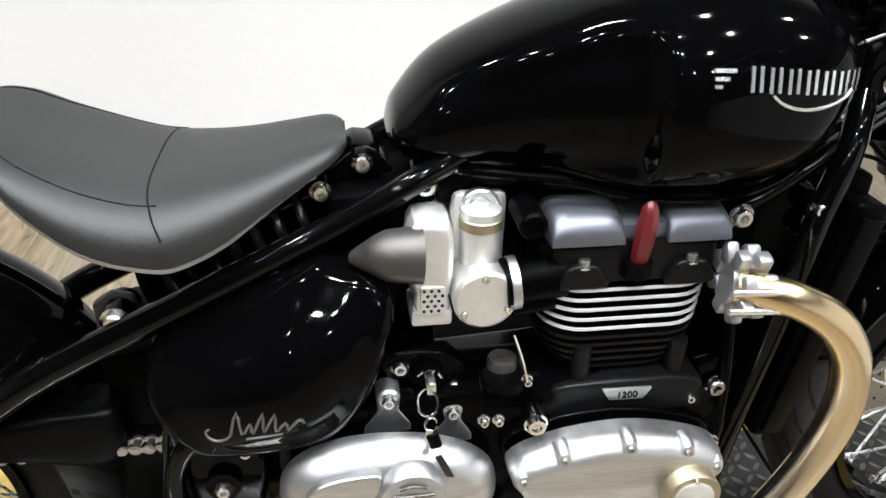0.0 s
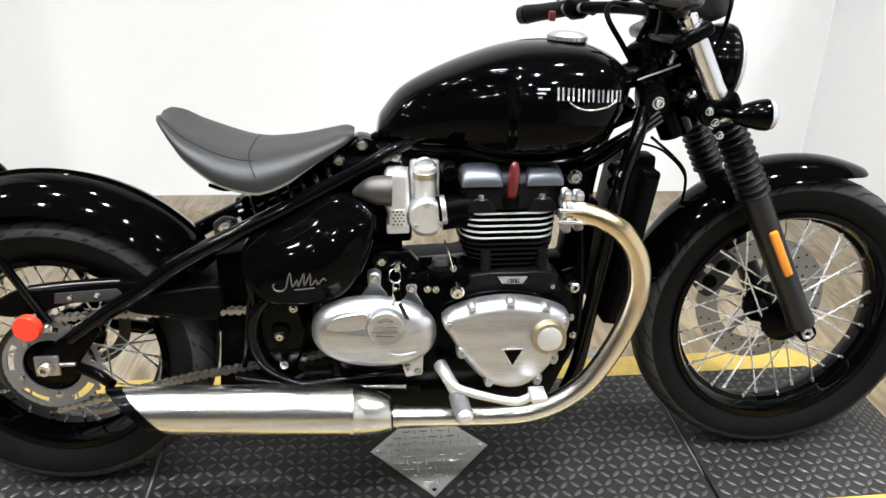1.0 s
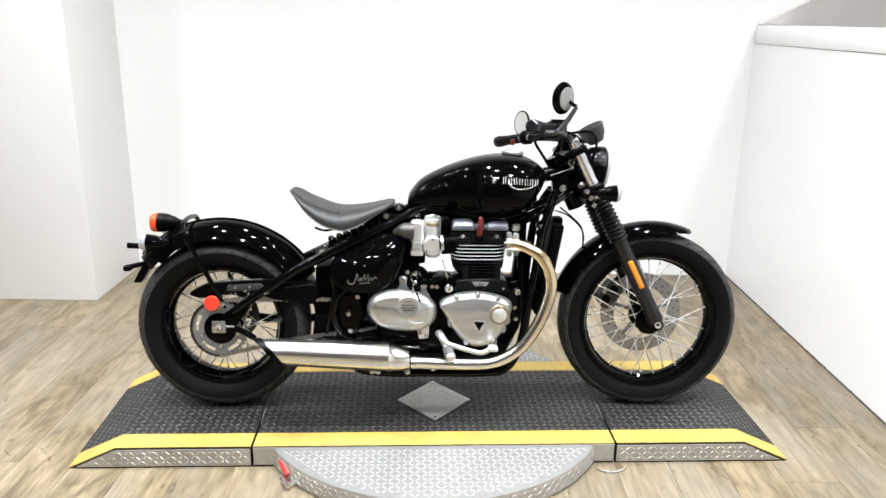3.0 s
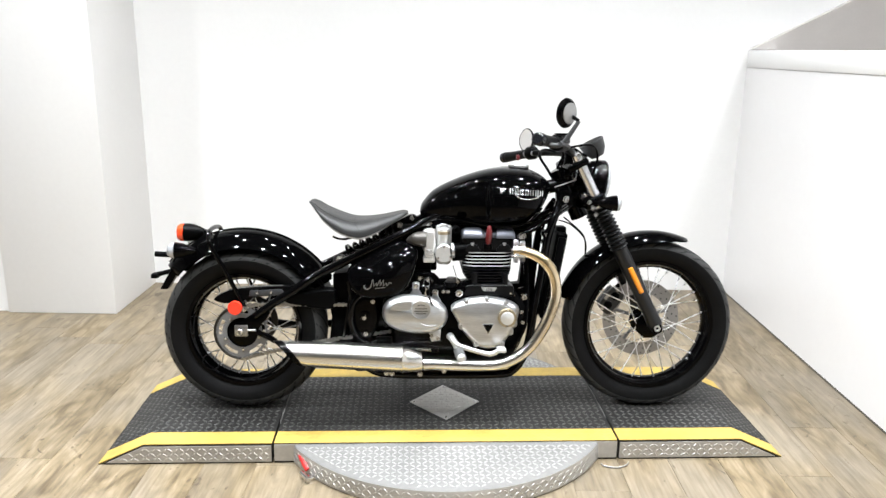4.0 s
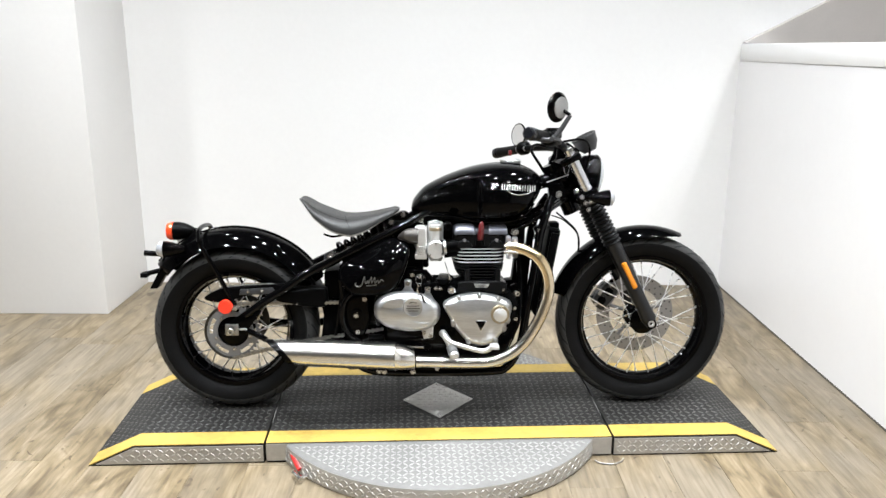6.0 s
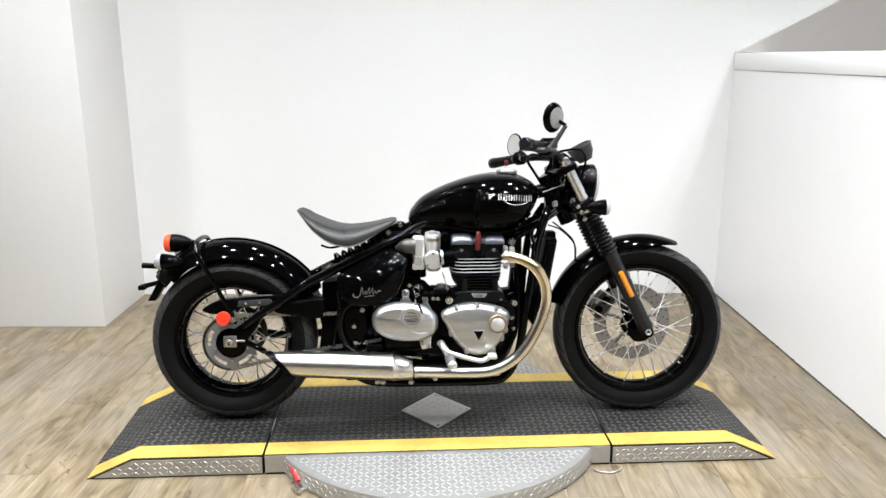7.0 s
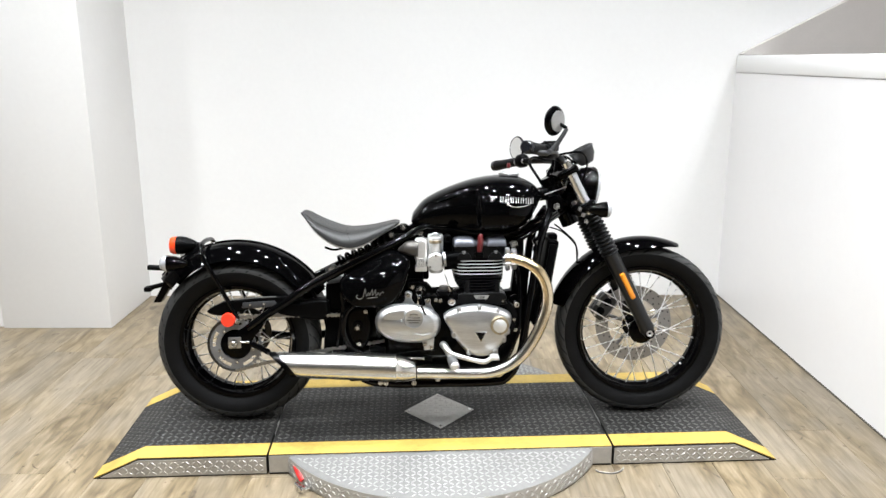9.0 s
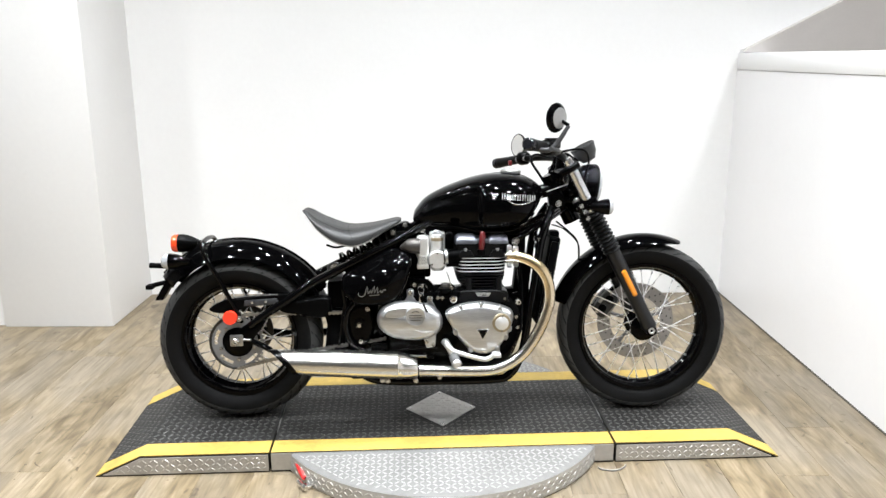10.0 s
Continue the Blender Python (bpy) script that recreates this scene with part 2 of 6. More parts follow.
def tube(pts, r, seg=12, res=6, bm=None, smooth=True, flat=1.0):
    """A round bar along pts; r: one radius, or one for each point."""
    bm = bm or bmesh.new()
    line = curve_points(pts, res) if smooth and len(pts) > 2 else [Vector(q) for q in pts]
    rr = r if isinstance(r, (list, tuple)) else [r] * len(pts)
    m = len(line) - 1
    side = None
    rings = []
    for i, p in enumerate(line):
        d = (line[min(i + 1, m)] - line[max(i - 1, 0)]).normalized()
        if side is None:
            side = d.cross(Vector((0, 1, 0)) if abs(d.y) < 0.9 else Vector((1, 0, 0))).normalized()
        side = (side - d * side.dot(d)).normalized()
        up = d.cross(side)
        u = i / m * (len(rr) - 1)
        k = min(int(u), len(rr) - 2)
        rad = rr[k] + (rr[k + 1] - rr[k]) * (u - k)
        rings.append([p + side * math.cos(a) * rad + up * math.sin(a) * rad * flat for a in (2 * math.pi * s / seg for s in range(seg))])
    return skin(bm, rings)


def lathe(profile, seg=64, axis="y", bm=None, loop=False, center=(0, 0, 0)):
    """Turns (radius, along) pairs about an axis through center. loop: the profile is a closed ring."""
    bm = bm or bmesh.new()
    cx = Vector(center)
    rows = []
    for r, a in profile:
        row = []
        for s in range(seg):
            c, d = r * math.cos(2 * math.pi * s / seg), r * math.sin(2 * math.pi * s / seg)
            row.append(cx + Vector({"y": (c, a, d), "x": (a, c, d), "z": (c, d, a)}[axis]))
        rows.append(row)
    if loop:
        rows.append(rows[0])
    skin(bm, rows, cap=not loop)
    if loop:
        bmesh.ops.remove_doubles(bm, verts=bm.verts[:], dist=1e-6)
    return bm


def rod(a, b, r, seg=12, bm=None, r2=None):
    return tube([a, b], [r, r if r2 is None else r2], seg, bm=bm, smooth=False)


def box(x0, x1, y0, y1, z0, z1, bev=0.003, seg=2, bm=None):
    made = bmesh.new()
    bmesh.ops.create_cube(made, size=1)
    for v in made.verts:
        v.co = Vector(((x0 + x1) / 2 + v.co.x * (x1 - x0), (y0 + y1) / 2 + v.co.y * (y1 - y0), (z0 + z1) / 2 + v.co.z * (z1 - z0)))
    if bev:
        bmesh.ops.bevel(made, geom=made.edges[:], offset=bev, segments=seg, affect="EDGES", profile=0.5)
    if bm is None:
        return made
    join(bm, made)
    return bm


def join(bm, other):
    me = bpy.data.meshes.new("join")
    other.to_mesh(me)
    other.free()
    bm.from_mesh(me)
    bpy.data.meshes.remove(me)
    return bm


def cover(outline, y0, y1, bevel=0.012, dome=0.0, res=4, steps=5, smooth=True):
    """A lid with a rounded rim: an outline of (x, z), from y0 out to y1, its middle raised by dome more."""
    pts = [(q.x, q.z) for q in curve_points([(x, 0, z) for x, z in outline], res, True)] if smooth else outline
    c = Vector((sum(p[0] for p in pts) / len(pts), sum(p[1] for p in pts) / len(pts)))
    sgn = 1 if y1 > y0 else -1

    def ring(inset, y, k=1.0):
        out = []
        for p in pts:
            d = c - Vector(p)
            q = Vector(p) + d * min(0.9, inset / max(d.length, 1e-6))
            q = c + (q - c) * k
            out.append(Vector((q.x, y, q.y)))
        return out

    rings = [ring(0, y0)]
    for s in range(steps + 1):
        a = s / steps * math.pi / 2
        rings.append(ring(bevel * (1 - math.cos(a)), y1 - sgn * bevel * (1 - math.sin(a))))
    for k in (0.85, 0.65, 0.4, 0.15):
        rings.append(ring(bevel, y1 + sgn * dome * (1 - k * k), k))
    return skin(bmesh.new(), rings)


def slab(outline, y0, y1, bev=0.002):
    """A flat plate of an outline of (x, z) between y0 and y1."""
    bm = bmesh.new()
    f = bm.faces.new([bm.verts.new((x, y0, z)) for x, z in outline])
    ext = bmesh.ops.extrude_face_region(bm, geom=[f])
    for v in ext["geom"]:
        if isinstance(v, bmesh.types.BMVert):
            v.co.y = y1
    if bev:
        bmesh.ops.bevel(bm, geom=bm.edges[:], offset=bev, segments=2, affect="EDGES", profile=0.5)
    return bm


def lerp(x, table):
    for (a, b), (c, d) in zip(table, table[1:]):
        if x <= c:
            return b + (d - b) * max(0, (x - a)) / (c - a)
    return table[-1][1]


def soft(x, table):
    """As lerp, with smooth turns."""
    pts = curve_points([(a, 0, b) for a, b in table], 8)
    return lerp(x, [(p.x, p.z) for p in pts])


# ---- the room ----
BACK, RIGHT, PIER = 1.757, 2.45, -1.035
HIGH = 3.9


def wall(name, x0, x1, y0, y1, z0, z1, material, label, bev=0.0):
    return tagged(part(name, box(x0, x1, y0, y1, z0, z1, bev), material), label, "wall", kind="structure")


wall("wall_back", PIER - 0.035, 6.0, BACK, BACK + 0.12, 0, HIGH, WALL, "plain white painted showroom wall behind the motorcycle")
wall("wall_pier", -1.62, PIER, 1.17, BACK + 0.12, 0, HIGH, WALL, "white painted wall pier that juts out from the wall", 0.004)
wall("wall_left", -6.0, -1.62, 1.2, 1.32, 0, HIGH, WALL, "plain white painted wall beside the pier")
wall("wall_right", RIGHT, RIGHT + 0.12, -5.5, BACK, 0, 1.335, PONY, "white half-height partition wall with a slight gloss")
tagged(part("trim_right", box(RIGHT - 0.004, RIGHT + 0.135, -5.5, BACK - 0.003, 1.337, 1.432, 0.006), TRIM), "white capping board along the half wall", "trim", kind="structure")
tagged(part("trim_floor", box(RIGHT - 0.004, RIGHT + 0.01, -5.5, BACK - 0.003, 0.0, 0.007, 0), mat("floor_seal", (0.08, 0.07, 0.06), 0.7)), "thin dark strip where the half wall meets the floor", "trim", kind="structure")
# Unidentified sloping wedge as a panel; the dimmer light there is in its colour.
wedge = slab([(RIGHT + 0.14, 0.0), (5.9, 0.0), (5.9, 3.2), (RIGHT + 0.003, 1.442), (RIGHT + 0.003, 1.436), (RIGHT + 0.14, 1.436)], BACK - 0.06, BACK - 0.004, 0.002)
tagged(part("wall_stair", wedge, DIM_TAUPE), "sloping taupe wedge behind the half wall, toned down for the lower light", "wall", kind="structure")
# Unseen walls closing the room; their white and dark tones shape the paint's reflections.
wall("wall_far_side", 6.0, 6.12, -7.0, BACK + 0.12, 0, HIGH, WALL, "unseen white side wall closing the room")
wall("wall_near_side", -6.12, -6.0, -7.0, 1.32, 0, HIGH, WALL, "unseen white side wall closing the room")
wall("wall_front", -6.12, 6.12, -7.12, -7.0, 0, HIGH, FARWALL, "unseen end wall, dark so that glossy black reflects dark")
tagged(part("ceiling", box(-6.2, 6.2, -7.2, BACK + 0.2, HIGH, HIGH + 0.1, 0), CEIL), "dark open showroom ceiling", "ceiling", kind="structure")
floor = tagged(part("floor", box(-6.2, 6.2, -7.2, BACK + 0.2, -0.12, -0.006, 0), mat("floor_joint", (0.1, 0.075, 0.05), 0.7)), "pale grey-brown vinyl plank floor", "floor", kind="structure")


# ---- ceiling lights: rows of small spots ----
def ceiling_lamps():
    first = None
    # The x=3.2 column is added past the half wall to brighten the pier's side.
    spots = [(x + (0.35 if j % 2 else -0.1), y) for j, y in enumerate((0.55, -0.55, -1.75, -3.6)) for x in (-2.4, -0.85, 0.5, 1.7, 3.2)]
    for x, y in spots:
        share = 0.92 if y > 0 else 1.4 if y > -1 else 1.4 if y > -2 else 1.5
        m = pose(x, y, HIGH)
        if first is None:
            first = thing("ceiling_light", "small round white recessed ceiling spot light", "ceiling light", m, "ceiling spots")
            part("housing", lathe([(0.07, -0.05), (0.085, -0.05), (0.085, 0.0), (0.07, 0.0)], 32, "z", loop=True), TRIM, first)
        else:
            copy_thing(first, m)
        lamp = bpy.data.lights.new("spot_lamp", "AREA")
        lamp.shape, lamp.size, lamp.energy, lamp.color = "DISK", 0.17, LAMP_POWER * share, (0.925, 0.965, 1.0)
        lamp.spread = radians(118)
        lo = new("spot_lamp", lamp)
        lo.matrix_basis = pose(x, y, HIGH - 0.04)
        tagged(lo, kind="structure")


ceiling_lamps()


# ---- the lift: turntable disc, deck and two ramps ----
DECK_AT = pose(0.74, 0.0, 0.0, 0, 0, 2.85)
DZ, HALF, SEAM, RAMP, TIP, STRIP = 0.075, 0.327, 0.61, 1.055, 1.213, 0.088


def lug(bm, x, y, z, turn, length=0.0255, width=0.0088, high=0.0018, tilt=None):
    """One raised lozenge of tread plate."""
    c, s = math.cos(turn), math.sin(turn)
    rows = []
    for k, h in ((1.0, 0.0), (0.55, high)):
        row = []
        for a, b in ((-0.5, 0), (-0.2, -0.5), (0.2, -0.5), (0.5, 0), (0.2, 0.5), (-0.2, 0.5)):
            u, v = a * length * k, b * width * k
            q = Vector((x + u * c - v * s, y + u * s + v * c, z + h))
            row.append(bm.verts.new(tilt @ q if tilt else q))
        rows.append(row)
    for k in range(6):
        bm.faces.new((rows[0][k], rows[0][(k + 1) % 6], rows[1][(k + 1) % 6], rows[1][k]))
    bm.faces.new(rows[1])


def tread(x0, x1, y0, y1, z, keep=None, tilt=None, pitch=0.0245, turns=(45, -45), **kw):
    bm = bmesh.new()
    nx, ny = int((x1 - x0) / pitch), int((y1 - y0) / pitch)
    for i in range(nx):
        for j in range(ny):
            x, y = x0 + (i + 0.5) * (x1 - x0) / nx, y0 + (j + 0.5) * (y1 - y0) / ny
            if keep is None or keep(x, y):
                lug(bm, x, y, z, radians(turns[(i + j) % 2]), tilt=tilt, **kw)
    return bm


def in_diamond(x, y, grow=0.0):
    return abs(x - 0.004) / (0.136 + grow) + abs(y + 0.008) / (0.154 + grow) < 1


def deck():
    d = thing("lift_deck", "black tread-plate deck with yellow edge stripes and aluminium sides", "platform", DECK_AT)
    part("deck_plate", box(-SEAM + 0.004, SEAM - 0.004, -HALF + 0.003, HALF - 0.003, 0.0, DZ, 0), DECK, d)
    tagged(part("tread", tread(-SEAM + 0.01, SEAM - 0.01, -HALF + STRIP, HALF - STRIP, DZ, lambda x, y: not in_diamond(x, y, 0.018)), LUG, d), kind="stuff")
    for sgn in (-1, 1):
        a, b = sorted((sgn * (HALF - 0.003), sgn * (HALF - STRIP)))
        part("edge_stripe", box(-SEAM + 0.004, SEAM - 0.004, a, b, DZ - 0.003, DZ + 0.0008, 0.0004, 1), YELLOW, d, "yellow painted edge stripe")
        tagged(part("stripe_tread", tread(-SEAM + 0.01, SEAM - 0.01, a + 0.004, b - 0.004, DZ + 0.0008, high=0.0007), YELLOW, d), kind="stuff")
    part("side_plate", box(-SEAM + 0.004, SEAM - 0.004, -HALF, -HALF + 0.0028, 0.008, DZ - 0.004, 0), PLATELIT, d, "aluminium tread-plate side")
    plate = slab([(-0.132, -0.008), (0.004, -0.162), (0.14, -0.008), (0.004, 0.146)], 0, 0.003, 0.0008)
    ins = part("diamond_plate", plate, PLATELIT, d, "bare aluminium diamond-shaped tread plate", at=Matrix(((1, 0, 0, 0), (0, 0, 1, 0), (0, 1, 0, DZ), (0, 0, 0, 1))))
    tagged(part("diamond_tread", tread(-0.14, 0.15, -0.17, 0.15, DZ + 0.003, lambda x, y: in_diamond(x, y, -0.012), pitch=0.0205, length=0.024, width=0.0058, high=0.0018, turns=(0, 90)), PLATELIT, d), kind="stuff")
    for x, y in ((-0.115, -0.008), (0.123, -0.008), (0.004, 0.128), (0.004, -0.144)):
        part("screw", lathe([(0.0, 0.0035), (0.005, 0.0035), (0.006, 0.002), (0.006, -0.004), (0, -0.004)], 12, "z"), BOLT, d, at=pose(x, y, DZ + 0.002))


def ramp(sgn):
    m = DECK_AT @ (pose(0, 0, 0) if sgn > 0 else pose(0, 0, 0, 0, 0, 180))
    r = thing("ramp", "black tread-plate ramp section with yellow stripes, beside the deck", "ramp", m, "lift ramps")
    prof = [(SEAM + 0.004, 0.0), (TIP, 0.0), (TIP, 0.004), (RAMP, DZ), (SEAM + 0.004, DZ)]
    part("ramp_body", slab(prof, -HALF + 0.003, HALF - 0.003, 0.0), DECK, r)
    slope = math.atan2(DZ - 0.004, TIP - RAMP)
    tilt = pose(RAMP, 0, DZ) @ Matrix.Rotation(slope, 4, "Y")
    run = math.hypot(TIP - RAMP, DZ)
    bm = tread(SEAM + 0.01, RAMP, -HALF + STRIP, HALF - STRIP, DZ)
    join(bm, tread(0.004, run - 0.008, -HALF + STRIP, HALF - STRIP, 0, tilt=tilt))
    tagged(part("tread", bm, LUG, r), kind="stuff")
    up = [(SEAM + 0.004, DZ - 0.003), (RAMP, DZ - 0.003), (TIP - 0.004, 0.002), (TIP, 0.0048), (RAMP, DZ + 0.0008), (SEAM + 0.004, DZ + 0.0008)]
    for side in (-1, 1):
        a, b = sorted((side * (HALF - 0.003), side * (HALF - STRIP)))
        part("edge_stripe", slab(up, a, b, 0.0), YELLOW, r, "yellow painted edge stripe")
        inner = [(SEAM + 0.006, 0.006), (TIP - 0.025, 0.006), (RAMP, DZ - 0.008), (SEAM + 0.006, DZ - 0.008)]
        y0, y1 = sorted((side * HALF, side * (HALF - 0.0028)))
        part("side_plate", slab(inner, y0, y1, 0.0), PLATELIT, r, "aluminium tread-plate side")
        bm = bmesh.new()
        up_side = Matrix(((1, 0, 0, 0), (0, 0, side, side * HALF), (0, 1, 0, 0), (0, 0, 0, 1)))
        for i in range(29):
            for j in range(3):
                x, z = SEAM + 0.022 + i * 0.0195, 0.018 + j * 0.0175
                if z < 0.062 - max(0, x - RAMP) * 0.46 - 0.004:
                    lug(bm, x, z, 0, radians(40 if (i + j) % 2 else -40), length=0.019, width=0.0045, high=0.0018, tilt=up_side)
        tagged(part("side_tread", bm, PLATELIT, r), kind="stuff")


def turntable():
    t = thing("turntable", "round aluminium tread-plate turntable under the deck", "turntable", DECK_AT)
    top = 0.069
    # Top face takes the glare-dimmed tone, rim the brightened one.
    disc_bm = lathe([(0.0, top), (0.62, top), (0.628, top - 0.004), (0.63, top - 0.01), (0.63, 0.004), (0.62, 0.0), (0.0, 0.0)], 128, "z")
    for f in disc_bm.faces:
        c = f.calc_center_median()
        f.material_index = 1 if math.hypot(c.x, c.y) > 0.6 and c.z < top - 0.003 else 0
    part("disc", disc_bm, [PLATEDIM, PLATELIT], t)
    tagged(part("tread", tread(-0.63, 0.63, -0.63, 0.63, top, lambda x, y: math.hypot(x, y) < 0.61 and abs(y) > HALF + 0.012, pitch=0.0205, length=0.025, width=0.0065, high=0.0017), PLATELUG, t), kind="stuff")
    bm = bmesh.new()
    for k in range(204):
        a = 2 * math.pi * k / 204
        if abs(math.sin(a)) * 0.63 < HALF:
            continue
        frame_side = Matrix.Rotation(a + math.pi / 2, 4, "Z") @ Matrix(((1, 0, 0, 0), (0, 0, -1, -0.63), (0, 1, 0, 0), (0, 0, 0, 1)))
        for j in range(3):
            lug(bm, 0, 0.016 + j * 0.0175, 0, radians(40 if (k + j) % 2 else -40), length=0.019, width=0.0045, high=0.0018, tilt=frame_side)
    tagged(part("rim_tread", bm, PLATELIT, t), kind="stuff")
    place = DECK_AT.inverted()
    g = part("latch", box(-0.035, 0.04, -0.014, 0.014, 0.0, 0.012, 0.003), BOLT, t, "steel latch with a red handle", at=place @ pose(0.302, -0.452, 0.001, 0, 0, 35))
    part("latch_cross", rod((-0.03, -0.028, 0.016), (-0.03, 0.028, 0.016), 0.008), BOLT, g)
    part("latch_post", rod((0.03, 0, 0.0), (0.03, 0, 0.03), 0.009), BOLT, g)
    b = tube([(0.236, -0.348, 0.052), (0.252, -0.380, 0.046), (0.270, -0.415, 0.034), (0.282, -0.435, 0.022)], [0.0105, 0.0135, 0.013, 0.010], 14)
    part("grip", b, REDGRIP, g, "red plastic grip", at=pose(0.302, -0.452, 0.001, 0, 0, 35).inverted())


def floor_wire():
    w = tube([(1.30, -0.335, 0.004), (1.31, -0.35, 0.004), (1.35, -0.36, 0.004), (1.385, -0.345, 0.005), (1.40, -0.325, 0.006)], 0.0025, 8)
    tagged(part("wire_loop", w, DULLSTEEL), "thin grey wire lying on the floor by the deck", "wire")


floor_wire()
deck()
ramp(1)
ramp(-1)
turntable()


# ---- the motorcycle, leaning on its stand; x forward, y to its left, z up from the deck ----
BIKE_AT = pose(-0.012, -0.03, 0.0745, 0, 0, 2.08) @ pose(0, 0, 0, -5)
bike = thing("motorcycle", "glossy black motorcycle with a solo seat, parked on a deck", "motorcycle", BIKE_AT)


def bolt(x, y, z, r=0.009, parent=None, high=0.007, material=None, toward=-1):
    """A socket-head bolt on a face that looks sideways."""
    p = [(0.0, 0.002), (r * 0.45, 0.002), (r * 0.5, high), (r * 0.85, high), (r, high - 0.002), (r, 0.0), (r * 1.35, 0.0), (r * 1.35, -0.002), (0, -0.002)]
    return part("bolt", lathe([(a, toward * b) for a, b in p], 16), material or BOLT, parent or bike, at=pose(x, y, z))


def tyre_profile(R, half, rim):
    """Closed section of a tyre: (radius, y)."""
    out = []
    n = 28
    for k in range(n + 1):
        a = -math.pi * 0.5 + math.pi * k / n
        y = half * math.sin(a) * (1.0 if abs(math.sin(a)) < 0.9 else 1.0)
        crown = R - (half * 0.55) * (1 - math.cos(a)) ** 1.15
        out.append((crown, y))
    lo = [(rim + (R - rim) * 0.30, half * 0.97), (rim + 0.012, half * 0.80), (rim, half * 0.72), (rim, -half * 0.72), (rim + 0.012, -half * 0.80), (rim + (R - rim) * 0.30, -half * 0.97)]
    return out + lo


def wheel(name, x, z, R, half, rim_r, spokes, hub_r, hub_half, label):
    at = pose(x, 0, z)
    hub = part(name, lathe([(0.0, -hub_half), (hub_r * 0.5, -hub_half), (hub_r, -hub_half * 0.82), (hub_r, -hub_half * 0.68), (hub_r * 0.62, -hub_half * 0.5), (hub_r * 0.62, hub_half * 0.5), (hub_r, hub_half * 0.68), (hub_r, hub_half * 0.82), (hub_r * 0.5, hub_half), (0.0, hub_half)], 48), BLACK, bike, label, at=at)
    bm = lathe(tyre_profile(R, half, rim_r + 0.006), 128, loop=True)
    for f in bm.faces:
        c = f.calc_center_median()
        f.material_index = 1 if math.hypot(c.x, c.z) > R - half * 0.48 else 0
    part("tyre", bm, [RUBBER, TREAD], hub, "black rubber tyre with a grooved tread")
    w = half * 0.78
    part("rim", lathe([(rim_r + 0.012, -w), (rim_r + 0.010, -w - 0.004), (rim_r - 0.002, -w - 0.003), (rim_r - 0.008, -w * 0.8), (rim_r - 0.011, -w * 0.35), (rim_r - 0.019, -w * 0.2), (rim_r - 0.019, w * 0.2), (rim_r - 0.011, w * 0.35), (rim_r - 0.008, w * 0.8), (rim_r - 0.002, w + 0.003), (rim_r + 0.010, w + 0.004), (rim_r + 0.012, w)], 128, loop=True), PAINT, hub, "gloss black wheel rim")
    # sipes across the tread: flat strips whose dark colour stands for the grooves' shade
    bm = bmesh.new()
    n = 34
    for k in range(n):
        for sgn in (-1, 1):
            a0 = 2 * math.pi * (k + (0.5 if sgn > 0 else 0)) / n
            pts = []
            for s in range(6):
                u = 0.2 + 0.788 * s / 5
                b = math.asin(u)
                r = R - (half * 0.55) * (1 - math.cos(b)) ** 1.15 + 0.0007
                aa = a0 + 0.3 * (s / 5) ** 1.4
                pts.append((r + 0.0006, aa, sgn * (half * u + 0.0013 * u)))
            for (r0, t0, y0), (r1, t1, y1) in zip(pts, pts[1:]):
                d = 0.0105 / R
                bm.faces.new([bm.verts.new((r * math.cos(t), y, r * math.sin(t))) for r, t, y in ((r0, t0 - d / 2, y0), (r0, t0 + d / 2, y0), (r1, t1 + d / 2, y1), (r1, t1 - d / 2, y1))])
    tagged(part("tread_groove", bm, GROOVE_SHADE, hub), kind="stuff")
    first = None
    L = rim_r - 0.014 - hub_r
    for k in range(spokes):
        side = -1 if k % 2 else 1
        lead = 1 if (k // 2) % 2 else -1
        a = 2 * math.pi * k / spokes
        rim_p = Vector(((rim_r - 0.015) * math.cos(a), side * 0.008, (rim_r - 0.015) * math.sin(a)))
        b = a + lead * radians(52)
        hub_p = Vector((hub_r * 0.93 * math.cos(b), side * hub_half * 0.75, hub_r * 0.93 * math.sin(b)))
        d = hub_p - rim_p
        m = Matrix.Translation(rim_p) @ d.to_track_quat("Z", "Y").to_matrix().to_4x4()
        if first is None:
            bm = rod((0, 0, 0), (0, 0, d.length), 0.0021, 8)
            rod((0, 0, -0.004), (0, 0, 0.014), 0.0036, 8, bm)
            first = part("spoke", bm, SPOKE, hub, at=m)
        else:
            again(first, hub, m)
    return hub


GROOVE_SHADE = mat("tyre_groove", (0.0006, 0.0006, 0.0006), 0.9, 0, 0, 0.1)
FX, FZ, FR = 1.535, 0.324, 0.325
RX, RZ, RR = 0.0, 0.305, 0.306
front = wheel("front_wheel", FX, FZ, FR, 0.056, 0.238, 32, 0.05, 0.062, "black front hub with bright spokes")
rear = wheel("rear_wheel", RX, RZ, RR, 0.078, 0.205, 32, 0.058, 0.075, "black rear hub with bright spokes")


def disc(name, wheel_ob, r0, r1, y, label, th=0.005, material=DISC):
    """The flat ring of a brake disc."""
    bm = lathe([(r0, -th / 2), (r1, -th / 2), (r1, th / 2), (r0, th / 2)], 96, loop=True)
    d = part(name, bm, material, wheel_ob, label, at=pose(0, y, 0))
    return d


# Near-black for holes and the silencer's mouth: their shade as a colour.
HOLE_SHADE = mat("drilled_hole", (0.01, 0.01, 0.01), 0.9, 0, 0, 0.1)


